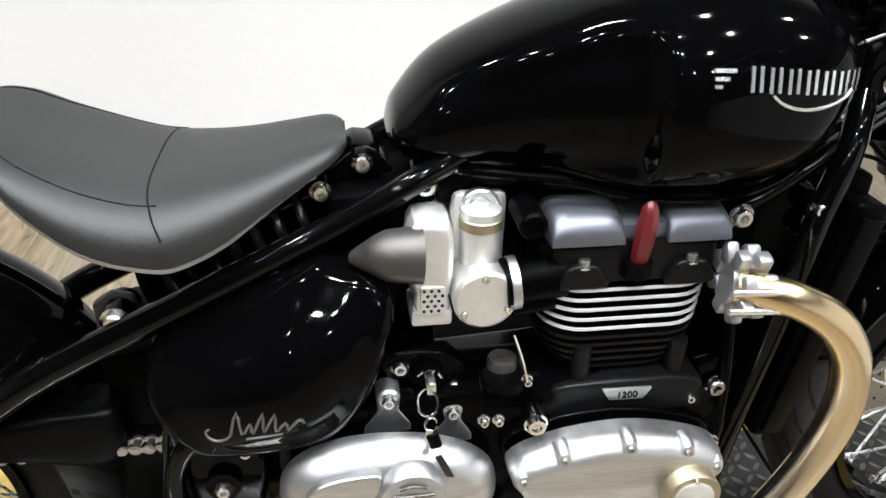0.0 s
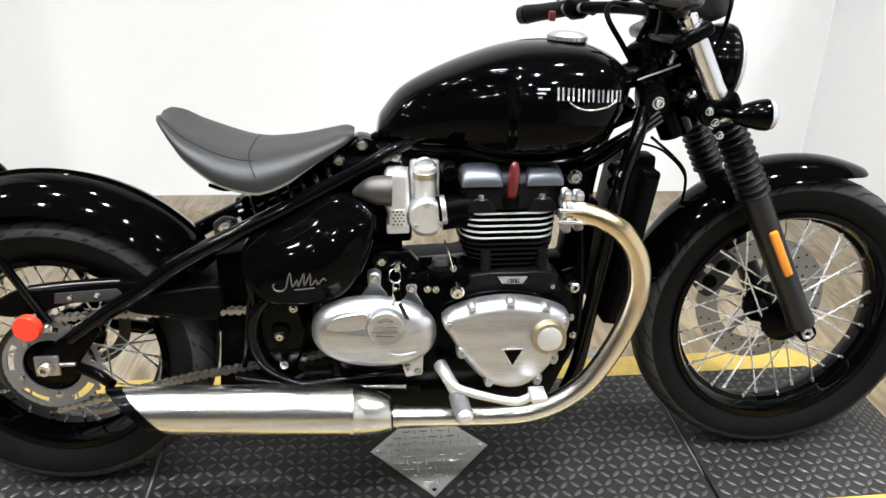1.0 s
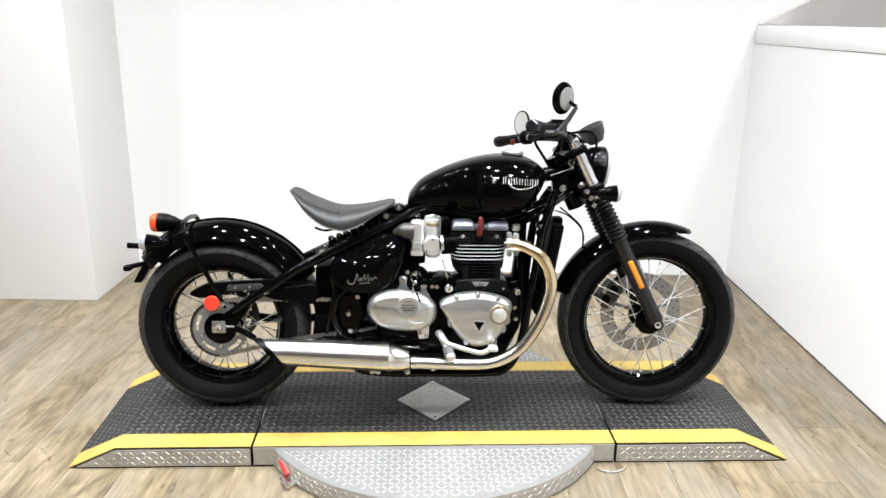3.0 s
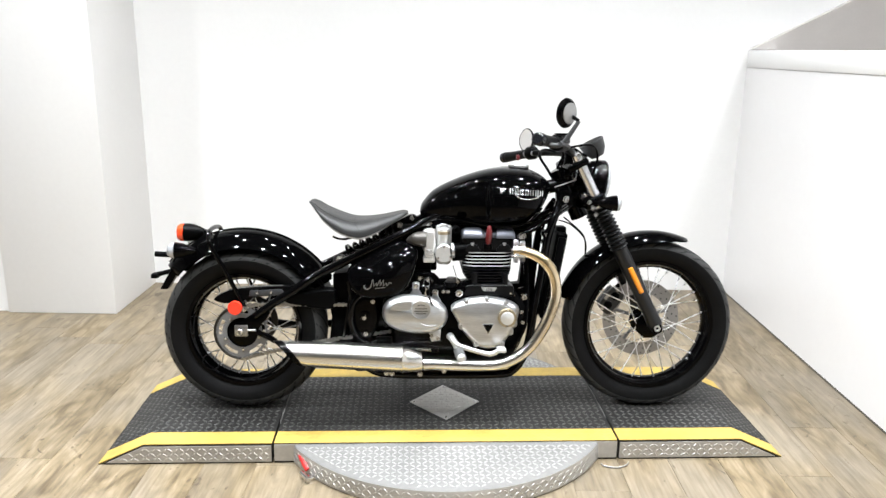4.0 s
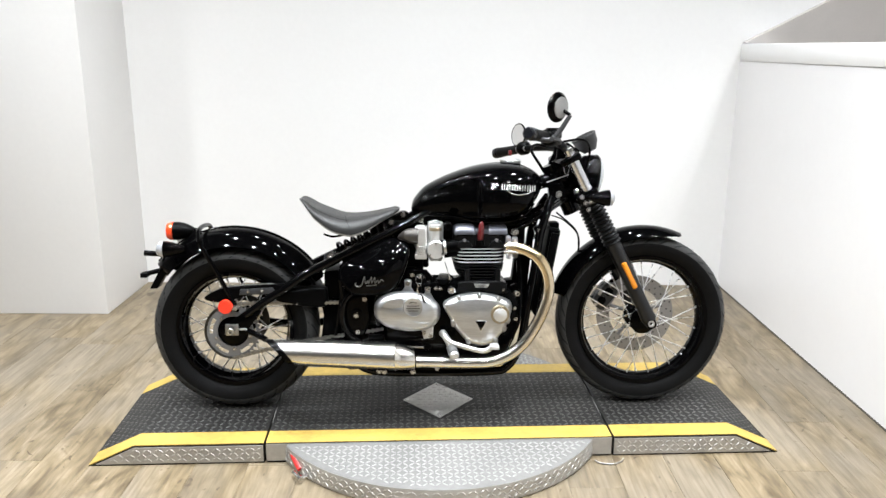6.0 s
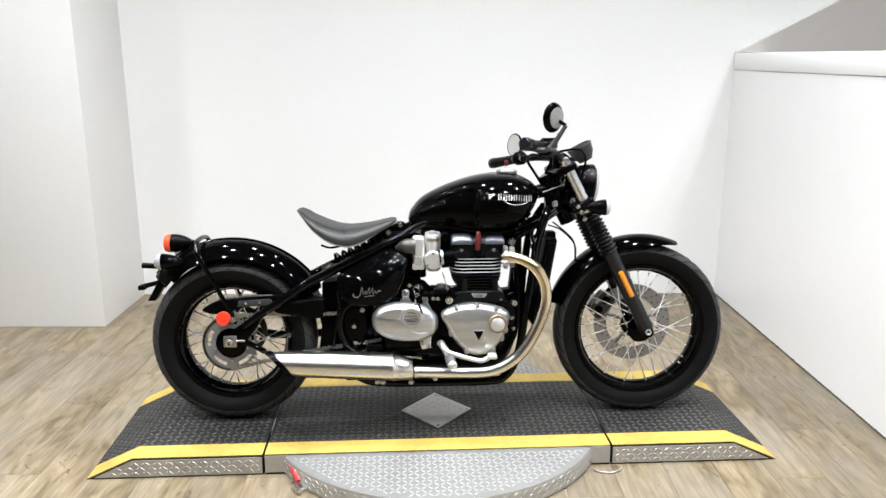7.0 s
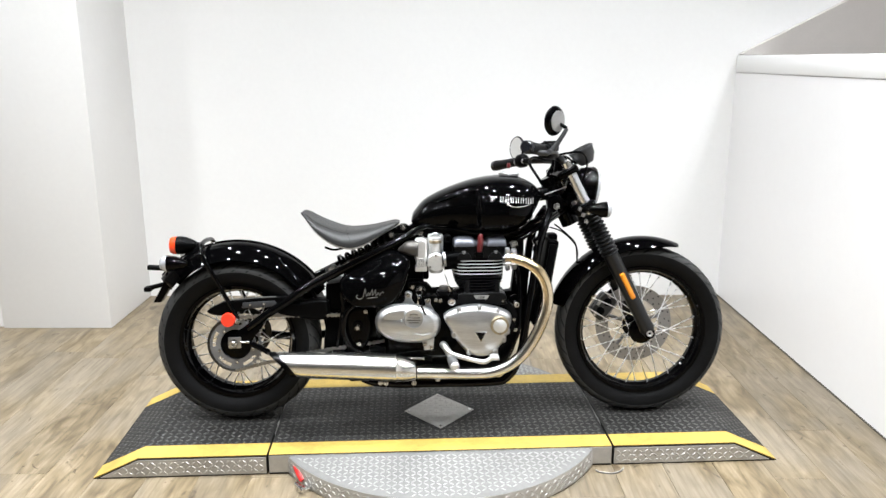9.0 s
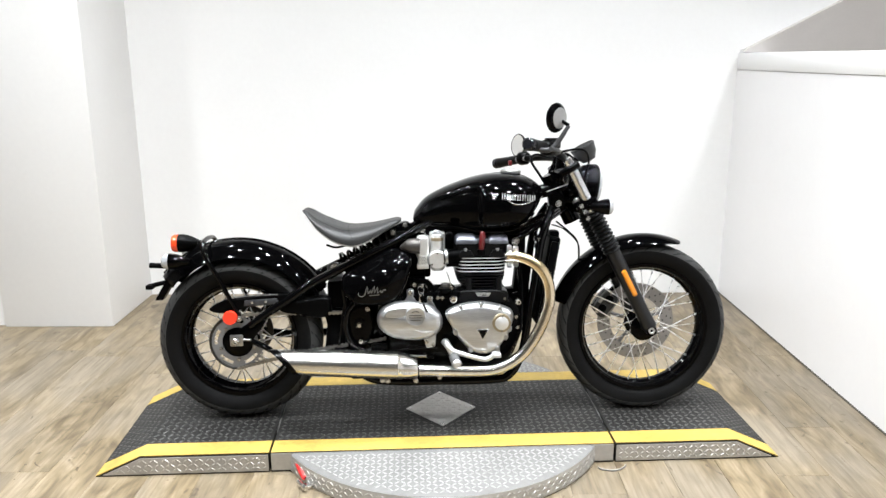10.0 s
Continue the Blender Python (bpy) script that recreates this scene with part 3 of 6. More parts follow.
# Flat dark discs just off the brake disc stand for its holes.
def holes(wheel_ob, y, rows):
    bm = bmesh.new()
    for r, n, off, rad in rows:
        for k in range(n):
            a = 2 * math.pi * (k + off) / n
            cx, cz = r * math.cos(a), r * math.sin(a)
            bm.faces.new([bm.verts.new((cx + rad * math.cos(b), y, cz + rad * math.sin(b))) for b in (2 * math.pi * s / 10 for s in range(10))])
    tagged(part("disc_holes", bm, HOLE_SHADE, wheel_ob), kind="stuff")


disc("brake_disc", front, 0.101, 0.152, 0.066, "drilled steel brake disc")
holes(front, 0.0632, [(0.109, 24, 0, 0.003), (0.126, 24, 0.5, 0.003), (0.143, 24, 0.2, 0.003)])
for k in range(5):
    a = 2 * math.pi * k / 5 + 0.3
    part("disc_arm", rod((0.05 * math.cos(a), 0.064, 0.05 * math.sin(a)), (0.106 * math.cos(a), 0.066, 0.106 * math.sin(a)), 0.007, 8), SPROCKET, front)
cal = part("brake_caliper", cover([(-0.055, -0.018), (-0.048, 0.026), (-0.02, 0.034), (0.02, 0.034), (0.048, 0.026), (0.055, -0.018), (0.03, -0.03), (-0.03, -0.03)], 0.075, 0.038, 0.008), GREYPLASTIC, bike, "dark grey two-piston front brake caliper", at=pose(1.412, 0, 0.398, 0, -52))
part("caliper_back", cover([(-0.05, -0.016), (-0.044, 0.03), (0.0, 0.036), (0.044, 0.03), (0.05, -0.016), (0.0, -0.026)], 0.064, 0.098, 0.008), BLACK, cal)
for k in (-1, 1):
    part("piston_boss", lathe([(0.0, 0.030), (0.012, 0.030), (0.016, 0.033), (0.017, 0.042), (0.0, 0.042)], 24, center=(0.022 * k, 0, 0.004)), SATIN, cal)
    bolt(0.045 * k, 0.038, 0.012, 0.006, cal, 0.006)
part("caliper_rib", box(-0.012, 0.012, 0.034, 0.04, 0.022, 0.034, 0.002), DULLSTEEL, cal)
part("caliper_bracket", slab([(0.035, 0.02), (0.075, 0.015), (0.088, -0.035), (0.07, -0.045), (0.045, -0.02)], 0.07, 0.08, 0.003), BLACK, cal)
part("brake_line", tube([(-0.03, 0.06, 0.03), (-0.045, 0.055, 0.055), (-0.03, 0.05, 0.10), (0.02, 0.05, 0.16)], 0.0045, 8), BOOT, cal)
disc("rear_brake_disc", rear, 0.075, 0.1, 0.088, "drilled steel rear brake disc", material=DARKSTEEL)


def sprocket():
    """Toothed ring with five curved slots through it."""
    teeth, n = 37, 148
    steps = [[(0.1015 if k % 4 in (1, 2) else 0.094) for k in range(n)], [0.0865] * n, [0.0735] * n, [0.057] * n]
    open_at = [((k + 0.5) / n * 5) % 1.0 < 0.56 for k in range(n)]
    bm = bmesh.new()
    grid = [[[bm.verts.new((r * math.cos(2 * math.pi * k / n), y, r * math.sin(2 * math.pi * k / n))) for k, r in enumerate(row)] for row in steps] for y in (-0.094, -0.088)]
    for k in range(n):
        j = (k + 1) % n
        for b in range(3):
            if b == 1 and open_at[k]:
                continue
            for side in grid:
                bm.faces.new((side[b][k], side[b][j], side[b + 1][j], side[b + 1][k]))
        for b in (0, 3) if not open_at[k] else (0, 1, 2, 3):
            bm.faces.new((grid[0][b][k], grid[0][b][j], grid[1][b][j], grid[1][b][k]))
        if open_at[k] != open_at[j]:
            bm.faces.new((grid[0][1][j], grid[0][2][j], grid[1][2][j], grid[1][1][j]))
    part("sprocket", bm, SPROCKET, rear, "grey toothed steel sprocket with slots")
    for k in range(5):
        a = 2 * math.pi * (k + 0.78) / 5
        bolt(0.065 * math.cos(a), -0.094, 0.065 * math.sin(a), 0.0055, rear)


sprocket()
part("sprocket_carrier", lathe([(0.0, -0.097), (0.03, -0.097), (0.044, -0.09), (0.058, -0.087), (0.058, -0.06), (0.0, -0.06)], 48), BLACK, rear, "black sprocket carrier")


# ---- fenders ----
def fender(name, cx, cz, R, half, drop, a0, a1, label, n=48, tip=1.0):
    """A fender of rounded section over a wheel, from angle a0 to a1 (degrees from forward)."""
    bm = bmesh.new()
    th = 0.004
    rings = []
    for i in range(n + 1):
        u = i / n
        a = radians(a0 + (a1 - a0) * u)
        ease = min(1.0, min(u, 1 - u) * n / 5.0)
        w = half * (0.55 + 0.45 * math.sqrt(ease))
        sec = []
        m = 14
        for k in range(m + 1):
            b = math.pi * (k / m) - math.pi / 2
            sec.append((R - drop * min(1.0, tip + (1 - tip) * u / 0.22) * abs(math.sin(b)) ** 2.6, w * math.sin(b) if abs(b) < 1.4 else w * math.copysign(1, b)))
        ins = [(r - th, y * 0.96) for r, y in reversed(sec)]
        rings.append([(cx + r * math.cos(a), y, cz + r * math.sin(a)) for r, y in sec + ins])
    skin(bm, rings)
    return part(name, bm, PAINT, bike, label, 50)


rf = fender("rear_fender", RX, RZ, 0.375, 0.093, 0.060, 30, 140, "gloss black steel rear fender")
ff = fender("front_fender", FX, FZ, 0.360, 0.072, 0.038, 67.5, 163, "gloss black short front fender", tip=0.25)
part("fender_bead", tube([(RX + 0.378 * math.cos(radians(a)), 0, RZ + 0.378 * math.sin(radians(a))) for a in range(31, 140, 6)], 0.003, 8), PAINT, rf)

# ---- tail: light, indicators, plate bracket ----
tail = part("tail_light", lathe([(0.0, -0.150), (0.014, -0.150), (0.022, -0.165), (0.030, -0.185), (0.034, -0.205), (0.034, -0.222), (0.0, -0.222)], 32, "x", center=(0, 0.0, 0.666)), SATIN, bike, "black tail light shell with a red lens")
part("lens", lathe([(0.0, -0.222), (0.0335, -0.222), (0.0335, -0.236), (0.029, -0.245), (0.0, -0.247)], 32, "x", center=(0, 0, 0.666)), TAILLENS, tail, "bright red lens")
part("tail_bracket", tube([(-0.135, 0, 0.672), (-0.15, 0, 0.645), (-0.19, 0, 0.60), (-0.225, 0, 0.565)], [0.014, 0.02, 0.024, 0.018], 12), SATIN, bike, "black tail bracket")
for sgn in (-1, 1):
    s = part("indicator", lathe([(0.0, -0.150), (0.008, -0.150), (0.016, -0.165), (0.026, -0.195), (0.030, -0.222), (0.0, -0.222)], 28, "x", center=(0, sgn * 0.125, 0.618)), PAINT, bike, "black bullet indicator with a clear lens")
    part("lens", lathe([(0.0, -0.222), (0.030, -0.222), (0.028, -0.235), (0.018, -0.247), (0.0, -0.251)], 28, "x", center=(0, sgn * 0.125, 0.618)), CLEAR, s, "clear lens")
    part("stem", rod((-0.17, 0, 0.618), (-0.17, sgn * 0.115, 0.618), 0.008), BLACK, s)
pb = part("plate_bracket", slab([(-0.232, 0.595), (-0.215, 0.575), (-0.29, 0.452), (-0.318, 0.452), (-0.265, 0.545)], -0.022, 0.022, 0.002), SATIN, bike, "black number plate bracket with no plate")
part("plate_arm", rod((-0.345, 0.0, 0.502), (-0.25, 0.0, 0.525), 0.009), SATIN, pb)
part("tail_arm", rod((-0.336, 0.0, 0.583), (-0.24, 0.0, 0.578), 0.0105, 12), SATIN, pb)
part("plate_light", box(-0.352, -0.326, -0.02, 0.02, 0.492, 0.51, 0.004), SATIN, pb)
leg_pts = [(0.014, 0.104, 0.405), (-0.05, 0.104, 0.535), (-0.098, 0.104, 0.625), (-0.108, 0.100, 0.652), (-0.113, 0.078, 0.675), (-0.115, 0.04, 0.682)]
hoop = [(x, -y, z) for x, y, z in leg_pts] + [(-0.115, 0, 0.684)] + leg_pts[::-1]
part("fender_stay", tube(hoop, 0.0085, 12), GLOSS, bike, "gloss black fender stay hoop")
part("reflector", lathe([(0.0, -0.136), (0.024, -0.136), (0.026, -0.132), (0.026, -0.122), (0.0, -0.122)], 32, center=(-0.016, 0, 0.407)), REDLENS, bike, "round red side reflector")
part("reflector_post", rod((-0.016, -0.1, 0.407), (-0.016, -0.124, 0.407), 0.012), BLACK, bike)

# ---- swingarm, chain and lower tail ----
for sgn in (-1, 1):
    part("swingarm_upper", tube([(0.77, sgn * 0.06, 0.762), (0.69, sgn * 0.086, 0.731), (0.62, sgn * 0.092, 0.693), (0.479, sgn * 0.094, 0.621), (0.339, sgn * 0.096, 0.553), (0.268, sgn * 0.1, 0.516), (0.194, sgn * 0.106, 0.466), (0.121, sgn * 0.108, 0.42), (0.05, sgn * 0.108, 0.37)], [0.012, 0.013, 0.014, 0.016, 0.017, 0.018, 0.017, 0.015, 0.014], 14), GLOSS, bike, "gloss black swingarm tube")
    if sgn > 0:
        part("swingarm_lower", tube([(0.02, sgn * 0.108, 0.31), (0.12, sgn * 0.108, 0.285), (0.28, sgn * 0.1, 0.285), (0.46, sgn * 0.09, 0.33)], 0.016, 12), GLOSS, bike)
    part("dropout", slab([(-0.024, 0.335), (0.03, 0.372), (0.09, 0.41), (0.11, 0.385), (0.06, 0.318), (0.025, 0.284), (-0.02, 0.284)], sgn * 0.1, sgn * 0.114, 0.003), BLACK, bike)
part("axle_plate", box(-0.022, 0.026, -0.122, -0.113, 0.297, 0.34, 0.004), DULLSTEEL, bike, "bright chain adjuster plate")
bolt(0.0, -0.122, 0.316, 0.013, high=0.014)
part("adjuster", rod((0.026, -0.118, 0.32), (0.055, -0.118, 0.32), 0.004), DULLSTEEL, bike)
bolt(0.012, -0.113, 0.398, 0.008)
guard = cover([(-0.1, 0.432), (-0.06, 0.458), (-0.02, 0.471), (0.06, 0.479), (0.155, 0.483), (0.2, 0.48), (0.14, 0.452), (0.06, 0.44), (0.0, 0.424), (-0.06, 0.416)], -0.07, -0.1, 0.008)
cg = part("chain_guard", guard, SATIN, bike, "black chain guard")
part("guard_bracket", slab([(0.03, 0.444), (0.035, 0.466), (0.15, 0.472), (0.165, 0.455), (0.12, 0.446)], -0.1, -0.104, 0.0015), GREYPLASTIC, cg, "dark grey steel bracket with two bolts")
for x, z in ((0.062, 0.457), (0.112, 0.46)):
    bolt(x, -0.104, z, 0.005, cg, 0.004)
part("guard_edge", tube([(-0.02, -0.094, 0.4725), (0.06, -0.094, 0.4805), (0.155, -0.094, 0.4845)], 0.0018, 6), DULLSTEEL, cg, "thin bright line along the top edge")
part("swingarm_beam", cover([(0.155, 0.445), (0.2, 0.462), (0.33, 0.472), (0.348, 0.45), (0.342, 0.400), (0.28, 0.396), (0.20, 0.409), (0.16, 0.422)], -0.05, -0.104, 0.016), SATIN, bike)


def chain(pts):
    """Roller chain: pairs of plates and rollers along a line."""
    line = curve_points(pts, 30)
    lens = [0.0]
    for a, b in zip(line, line[1:]):
        lens.append(lens[-1] + (b - a).length)
    bm = bmesh.new()
    step, s, k = 0.0159, 0.0, 0
    while s + step < lens[-1]:
        i = max(j for j in range(len(lens)) if lens[j] <= s)
        p = line[i]
        d = (line[min(i + 1, len(line) - 1)] - line[max(i - 1, 0)]).normalized()
        ang = math.atan2(d.z, d.x)
        m = Matrix.Translation(p) @ Matrix.Rotation(-ang, 4, "Y")
        off = 0.009 if k % 2 else 0.0065
        for y in (-off, off):
            ring = [(0.0065 * math.cos(q), 0.0065 * math.sin(q)) for q in (math.pi * (0.4 + 1.2 * j / 5) for j in range(6))] + [(step / 2, -0.0028)] + [(step + 0.0065 * math.cos(q), 0.0065 * math.sin(q)) for q in (math.pi * (-0.6 + 1.2 * j / 5) for j in range(6))] + [(step / 2, 0.0028)]
            lo = [bm.verts.new(m @ Vector((x, y - 0.0008, z))) for x, z in ring]
            hi = [bm.verts.new(m @ Vector((x, y + 0.0008, z))) for x, z in ring]
            bm.faces.new(lo), bm.faces.new(hi)
            for q in range(14):
                bm.faces.new((lo[q], lo[(q + 1) % 14], hi[(q + 1) % 14], hi[q]))
        rod(m @ Vector((0, -0.011, 0)), m @ Vector((0, 0.011, 0)), 0.0045, 8, bm)
        s += step
        k += 1
    return bm


tagged(part("chain_top", chain([(0.0, -0.091, 0.406), (0.1, -0.091, 0.412), (0.3, -0.091, 0.412), (0.5, -0.091, 0.412)]), CHAINSTEEL, bike, "greased steel drive chain"), kind="stuff")
tagged(part("chain_bottom", chain([(0.0, -0.091, 0.205), (0.12, -0.091, 0.234), (0.3, -0.091, 0.272), (0.5, -0.091, 0.302), (0.56, -0.091, 0.313)]), CHAINSTEEL, bike, "greased steel drive chain"), kind="stuff")
part("chain_wrap", tube([(RX + 0.1 * math.cos(radians(a)), -0.091, RZ + 0.1 * math.sin(radians(a))) for a in range(88, 276, 12)], 0.006, 8), DARKSTEEL, rear.parent)
hug = bmesh.new()
skin(hug, [[(RX + (0.335 + dr) * math.cos(radians(a)), y, RZ + (0.335 + dr) * math.sin(radians(a))) for y, dr in ((-0.07, 0.0), (-0.062, 0.012), (0.062, 0.012), (0.07, 0.0), (0.062, 0.008), (-0.062, 0.008))] for a in range(-24, 40, 4)])
part("inner_mudguard", hug, DARK, bike, "black plastic inner mudguard")
part("mudguard_flap", slab([(0.312, 0.20), (0.338, 0.44), (0.43, 0.46), (0.398, 0.34), (0.392, 0.20)], -0.07, 0.07, 0.006), DARK, bike)
part("linkage_plate", slab([(0.37, 0.17), (0.38, 0.33), (0.62, 0.36), (0.62, 0.15), (0.42, 0.14)], -0.055, 0.055, 0.006), DARK, bike)
part("master_block", box(0.497, 0.556, -0.142, -0.115, 0.278, 0.299, 0.004), SATIN, bike, "grey brake cylinder block", at=pose(0, 0, 0))
part("brake_rod", rod((0.585, -0.14, 0.258), (0.705, -0.143, 0.254), 0.0055, 12), BOLT, bike, "steel brake rod")
part("rod_nut", rod((0.600, -0.14, 0.2577), (0.615, -0.14, 0.2572), 0.0085, 6), BOLT, bike)
part("rod_clevis", box(0.70, 0.728, -0.152, -0.134, 0.246, 0.262, 0.003), SATIN, bike)
part("brake_hose", tube([(0.50, -0.13, 0.285), (0.47, -0.135, 0.27), (0.455, -0.13, 0.245), (0.50, -0.13, 0.225), (0.57, -0.135, 0.235), (0.595, -0.14, 0.258)], 0.005, 8), BOOT, bike)
part("wiring_tube", tube([(0.54, -0.12, 0.45), (0.53, -0.11, 0.43), (0.525, -0.11, 0.38), (0.535, -0.11, 0.33)], 0.007, 8), BOOT, bike)
part("wiring_tube", tube([(0.50, -0.1, 0.46), (0.53, -0.105, 0.445), (0.57, -0.13, 0.455), (0.62, -0.14, 0.475)], 0.006, 8), BOOT, bike)
for x, z in ((0.572, 0.240), (0.486, 0.434), (0.53, 0.455), (0.46, 0.312)):
    bolt(x, -0.14, z, 0.006)
part("side_stay", tube([(0.405, -0.1, 0.47), (0.395, -0.1, 0.42), (0.385, -0.1, 0.35), (0.375, -0.1, 0.29)], 0.006, 10), GLOSS, bike)

# ---- frame ----
for sgn in (-1, 1):
    part("down_tube", tube([(1.175, sgn * 0.05, 0.79), (1.15, sgn * 0.085, 0.74), (1.125, sgn * 0.098, 0.66), (1.105, sgn * 0.1, 0.52), (1.082, sgn * 0.1, 0.38), (1.06, sgn * 0.1, 0.25), (1.014, sgn * 0.1, 0.165), (0.93, sgn * 0.1, 0.145), (0.6, sgn * 0.1, 0.145), (0.47, sgn * 0.1, 0.17), (0.43, sgn * 0.1, 0.26), (0.415, sgn * 0.095, 0.38), (0.40, sgn * 0.09, 0.5)], 0.0155, 14), GLOSS, bike, "gloss black frame cradle tube")
    part("top_rail", tube([(1.05, sgn * 0.07, 0.70), (1.12, sgn * 0.06, 0.73), (1.235, sgn * 0.035, 0.79)], 0.012, 12), GLOSS, bike)
    part("head_gusset", tube([(1.0, sgn * 0.085, 0.672), (1.06, sgn * 0.085, 0.69), (1.14, sgn * 0.075, 0.74)], 0.010, 10), PAINT, bike)
part("spine", rod((0.69, 0, 0.746), (1.2, 0, 0.86), 0.026), BLACK, bike)
part("headstock", rod((1.175, 0, 0.915), (1.262, 0, 0.735), 0.034, 24), PAINT, bike, "black frame headstock")
part("neck_plate", cover([(1.165, 0.845), (1.20, 0.85), (1.225, 0.815), (1.22, 0.785), (1.185, 0.775), (1.165, 0.795)], -0.02, -0.06, 0.01), BLACK, bike)
bolt(1.198, -0.062, 0.806, 0.0095)
part("neck_washer", lathe([(0.014, -0.0625), (0.024, -0.0625), (0.024, -0.056), (0.014, -0.056)], 24, center=(1.194, 0, 0.808), loop=True), BLACK, bike)
for x, y, z, r in ((0.689, -0.080, 0.718, 0.011), (1.033, -0.098, 0.673, 0.011), (1.122, -0.100, 0.679, 0.008), (1.123, -0.100, 0.649, 0.008), (1.044, -0.106, 0.446, 0.011)):
    bolt(x, y, z, r, high=0.009)
    part("boss", lathe([(0.0, y), (0.015, y), (0.016, y + 0.004), (0.016, y + 0.037), (0.0, y + 0.037)], 20, center=(x, 0, z)), BLACK, bike)
for x, y, z in ((0.627, -0.050, 0.731), (0.583, -0.060, 0.705)):
    bolt(x, y, z, 0.0085, high=0.008)
    part("boss", lathe([(0.0, y), (0.012, y), (0.013, y + 0.004), (0.013, y + 0.015), (0.0, y + 0.015)], 20, center=(x, 0, z)), BLACK, bike)
part("seat_bracket", slab([(0.565, 0.676), (0.575, 0.705), (0.615, 0.738), (0.632, 0.745), (0.645, 0.738), (0.66, 0.72)], -0.045, -0.033, 0.002), BLACK, bike)

# ---- radiator ----
rad = part("radiator", box(-0.018, 0.024, -0.115, 0.115, -0.13, 0.2, 0.008, 3), DARK, bike, "black radiator between the frame tubes", at=pose(1.143, 0, 0.49, 0, 9.5))
for k in range(19):
    part("radiator_fin", box(0.024, 0.028, -0.1, 0.1, -0.005, -0.0035, 0), SATIN, rad, at=pose(0, 0, -0.112 + k * 0.0163)) if k == 0 else again(bpy.data.objects["radiator_fin"], rad, pose(0, 0, -0.112 + k * 0.0163))
part("radiator_side", box(-0.010, 0.018, -0.122, -0.115, -0.118, 0.185, 0.003), SATIN, rad)
part("filler", box(1.165, 1.2, -0.075, -0.02, 0.655, 0.705, 0.006), DARK, bike)

# ---- fork, yokes, headlight ----
RAKE = Vector((0.305, 0, -0.592)).normalized()


def fork_leg(sgn):
    y = sgn * 0.108
    a = Vector((1.238, y, 0.93))
    at = lambda s: a + RAKE * s
    leg = part("fork_leg", tube([at(0.30), at(0.36), at(0.50), at(0.61), at(0.655), at(0.675)], [0.026, 0.0275, 0.027, 0.026, 0.029, 0.018], 24, res=4), FORKCAST, bike, "satin black fork lower leg")
    part("fork_tube", rod(at(-0.03), at(0.17), 0.0195, 24), FORKTUBE, leg, "bright fork tube")
    n = 11
    pts, rr = [], []
    for k in range(n * 8 + 1):
        u = k / (n * 8)
        pts.append(at(0.165 + 0.165 * u))
        rr.append((0.0275 + 0.003 * u) + 0.0042 * math.cos(k * math.pi / 4))
    part("gaiter", tube(pts, rr, 24, smooth=False), BOOT, leg, "ribbed rubber fork gaiter")
    part("gaiter_clip", rod(at(0.322), at(0.335), 0.029, 24), BOOT, leg)
    part("top_cap", rod(at(-0.045), at(-0.028), 0.017, 20), CHROME, leg)
    part("axle_clamp", rod((FX + 0.008, y - 0.024, FZ + 0.008), (FX + 0.008, y + 0.024, FZ + 0.008), 0.019, 24), SATIN, leg)
    return leg


legR = fork_leg(-1)
fork_leg(1)
b = lathe([(0.006, -0.136), (0.008, -0.138), (0.013, -0.138), (0.013, -0.13), (0.006, -0.13)], 6, loop=True, center=(FX + 0.006, 0, FZ + 0.01))
part("axle_nut", b, ALU, bike, "bright hexagon axle end")
ref_c = Vector((1.238, 0, 0.93)) + RAKE * 0.464
part("side_reflector", box(-0.0095, 0.0095, -0.006, 0.006, -0.054, 0.054, 0.0055, 3), AMBER, bike, "amber side reflector on the fork leg", at=Matrix.Translation((ref_c.x, -0.139, ref_c.z)) @ pose(0, 0, 0, 0, -27.2))
part("reflector_back", box(-0.009, 0.009, -0.001, 0.014, -0.046, 0.046, 0.003, 2), DARK, bike, at=Matrix.Translation((ref_c.x, -0.133, ref_c.z)) @ pose(0, 0, 0, 0, -27.2))
up = -RAKE
for nm, s, hh in (("upper_yoke", -0.012, 0.014), ("lower_yoke", 0.135, 0.02)):
    c = Vector((1.238, 0, 0.93)) + RAKE * s
    bm = box(-0.05, 0.032, -0.135, 0.135, -hh, hh, 0.012, 3)
    part(nm, bm, BLACK if hh < 0.02 else PAINT, bike, "black cast fork yoke", at=Matrix.Translation(c) @ pose(0, 0, 0, 0, -27.2))
for x, z in ((1.267, 0.804), (1.280, 0.783), (1.292, 0.759)):
    bolt(x, -0.137, z, 0.0058)

hl = part("headlight", lathe([(0.0, -0.075), (0.025, -0.072), (0.055, -0.055), (0.075, -0.025), (0.083, 0.005), (0.083, 0.02), (0.0, 0.02)], 40, "x"), PAINT, bike, "round black headlight with a clear lens", at=pose(1.314, 0, 0.868, 0, 8))
part("headlight_ring", lathe([(0.074, 0.014), (0.083, 0.014), (0.085, 0.018), (0.084, 0.026), (0.080, 0.030), (0.074, 0.030)], 40, "x", loop=True), PAINT, hl, "gloss black headlight ring")
part("headlight_lens", lathe([(0.0, 0.052), (0.03, 0.050), (0.058, 0.046), (0.074, 0.040), (0.080, 0.034), (0.080, 0.022), (0.0, 0.022)], 40, "x"), CLEAR, hl, "clear headlight lens")
part("headlight_mount", rod((1.31, -0.11, 0.86), (1.31, 0.11, 0.86), 0.009), BLACK, bike)
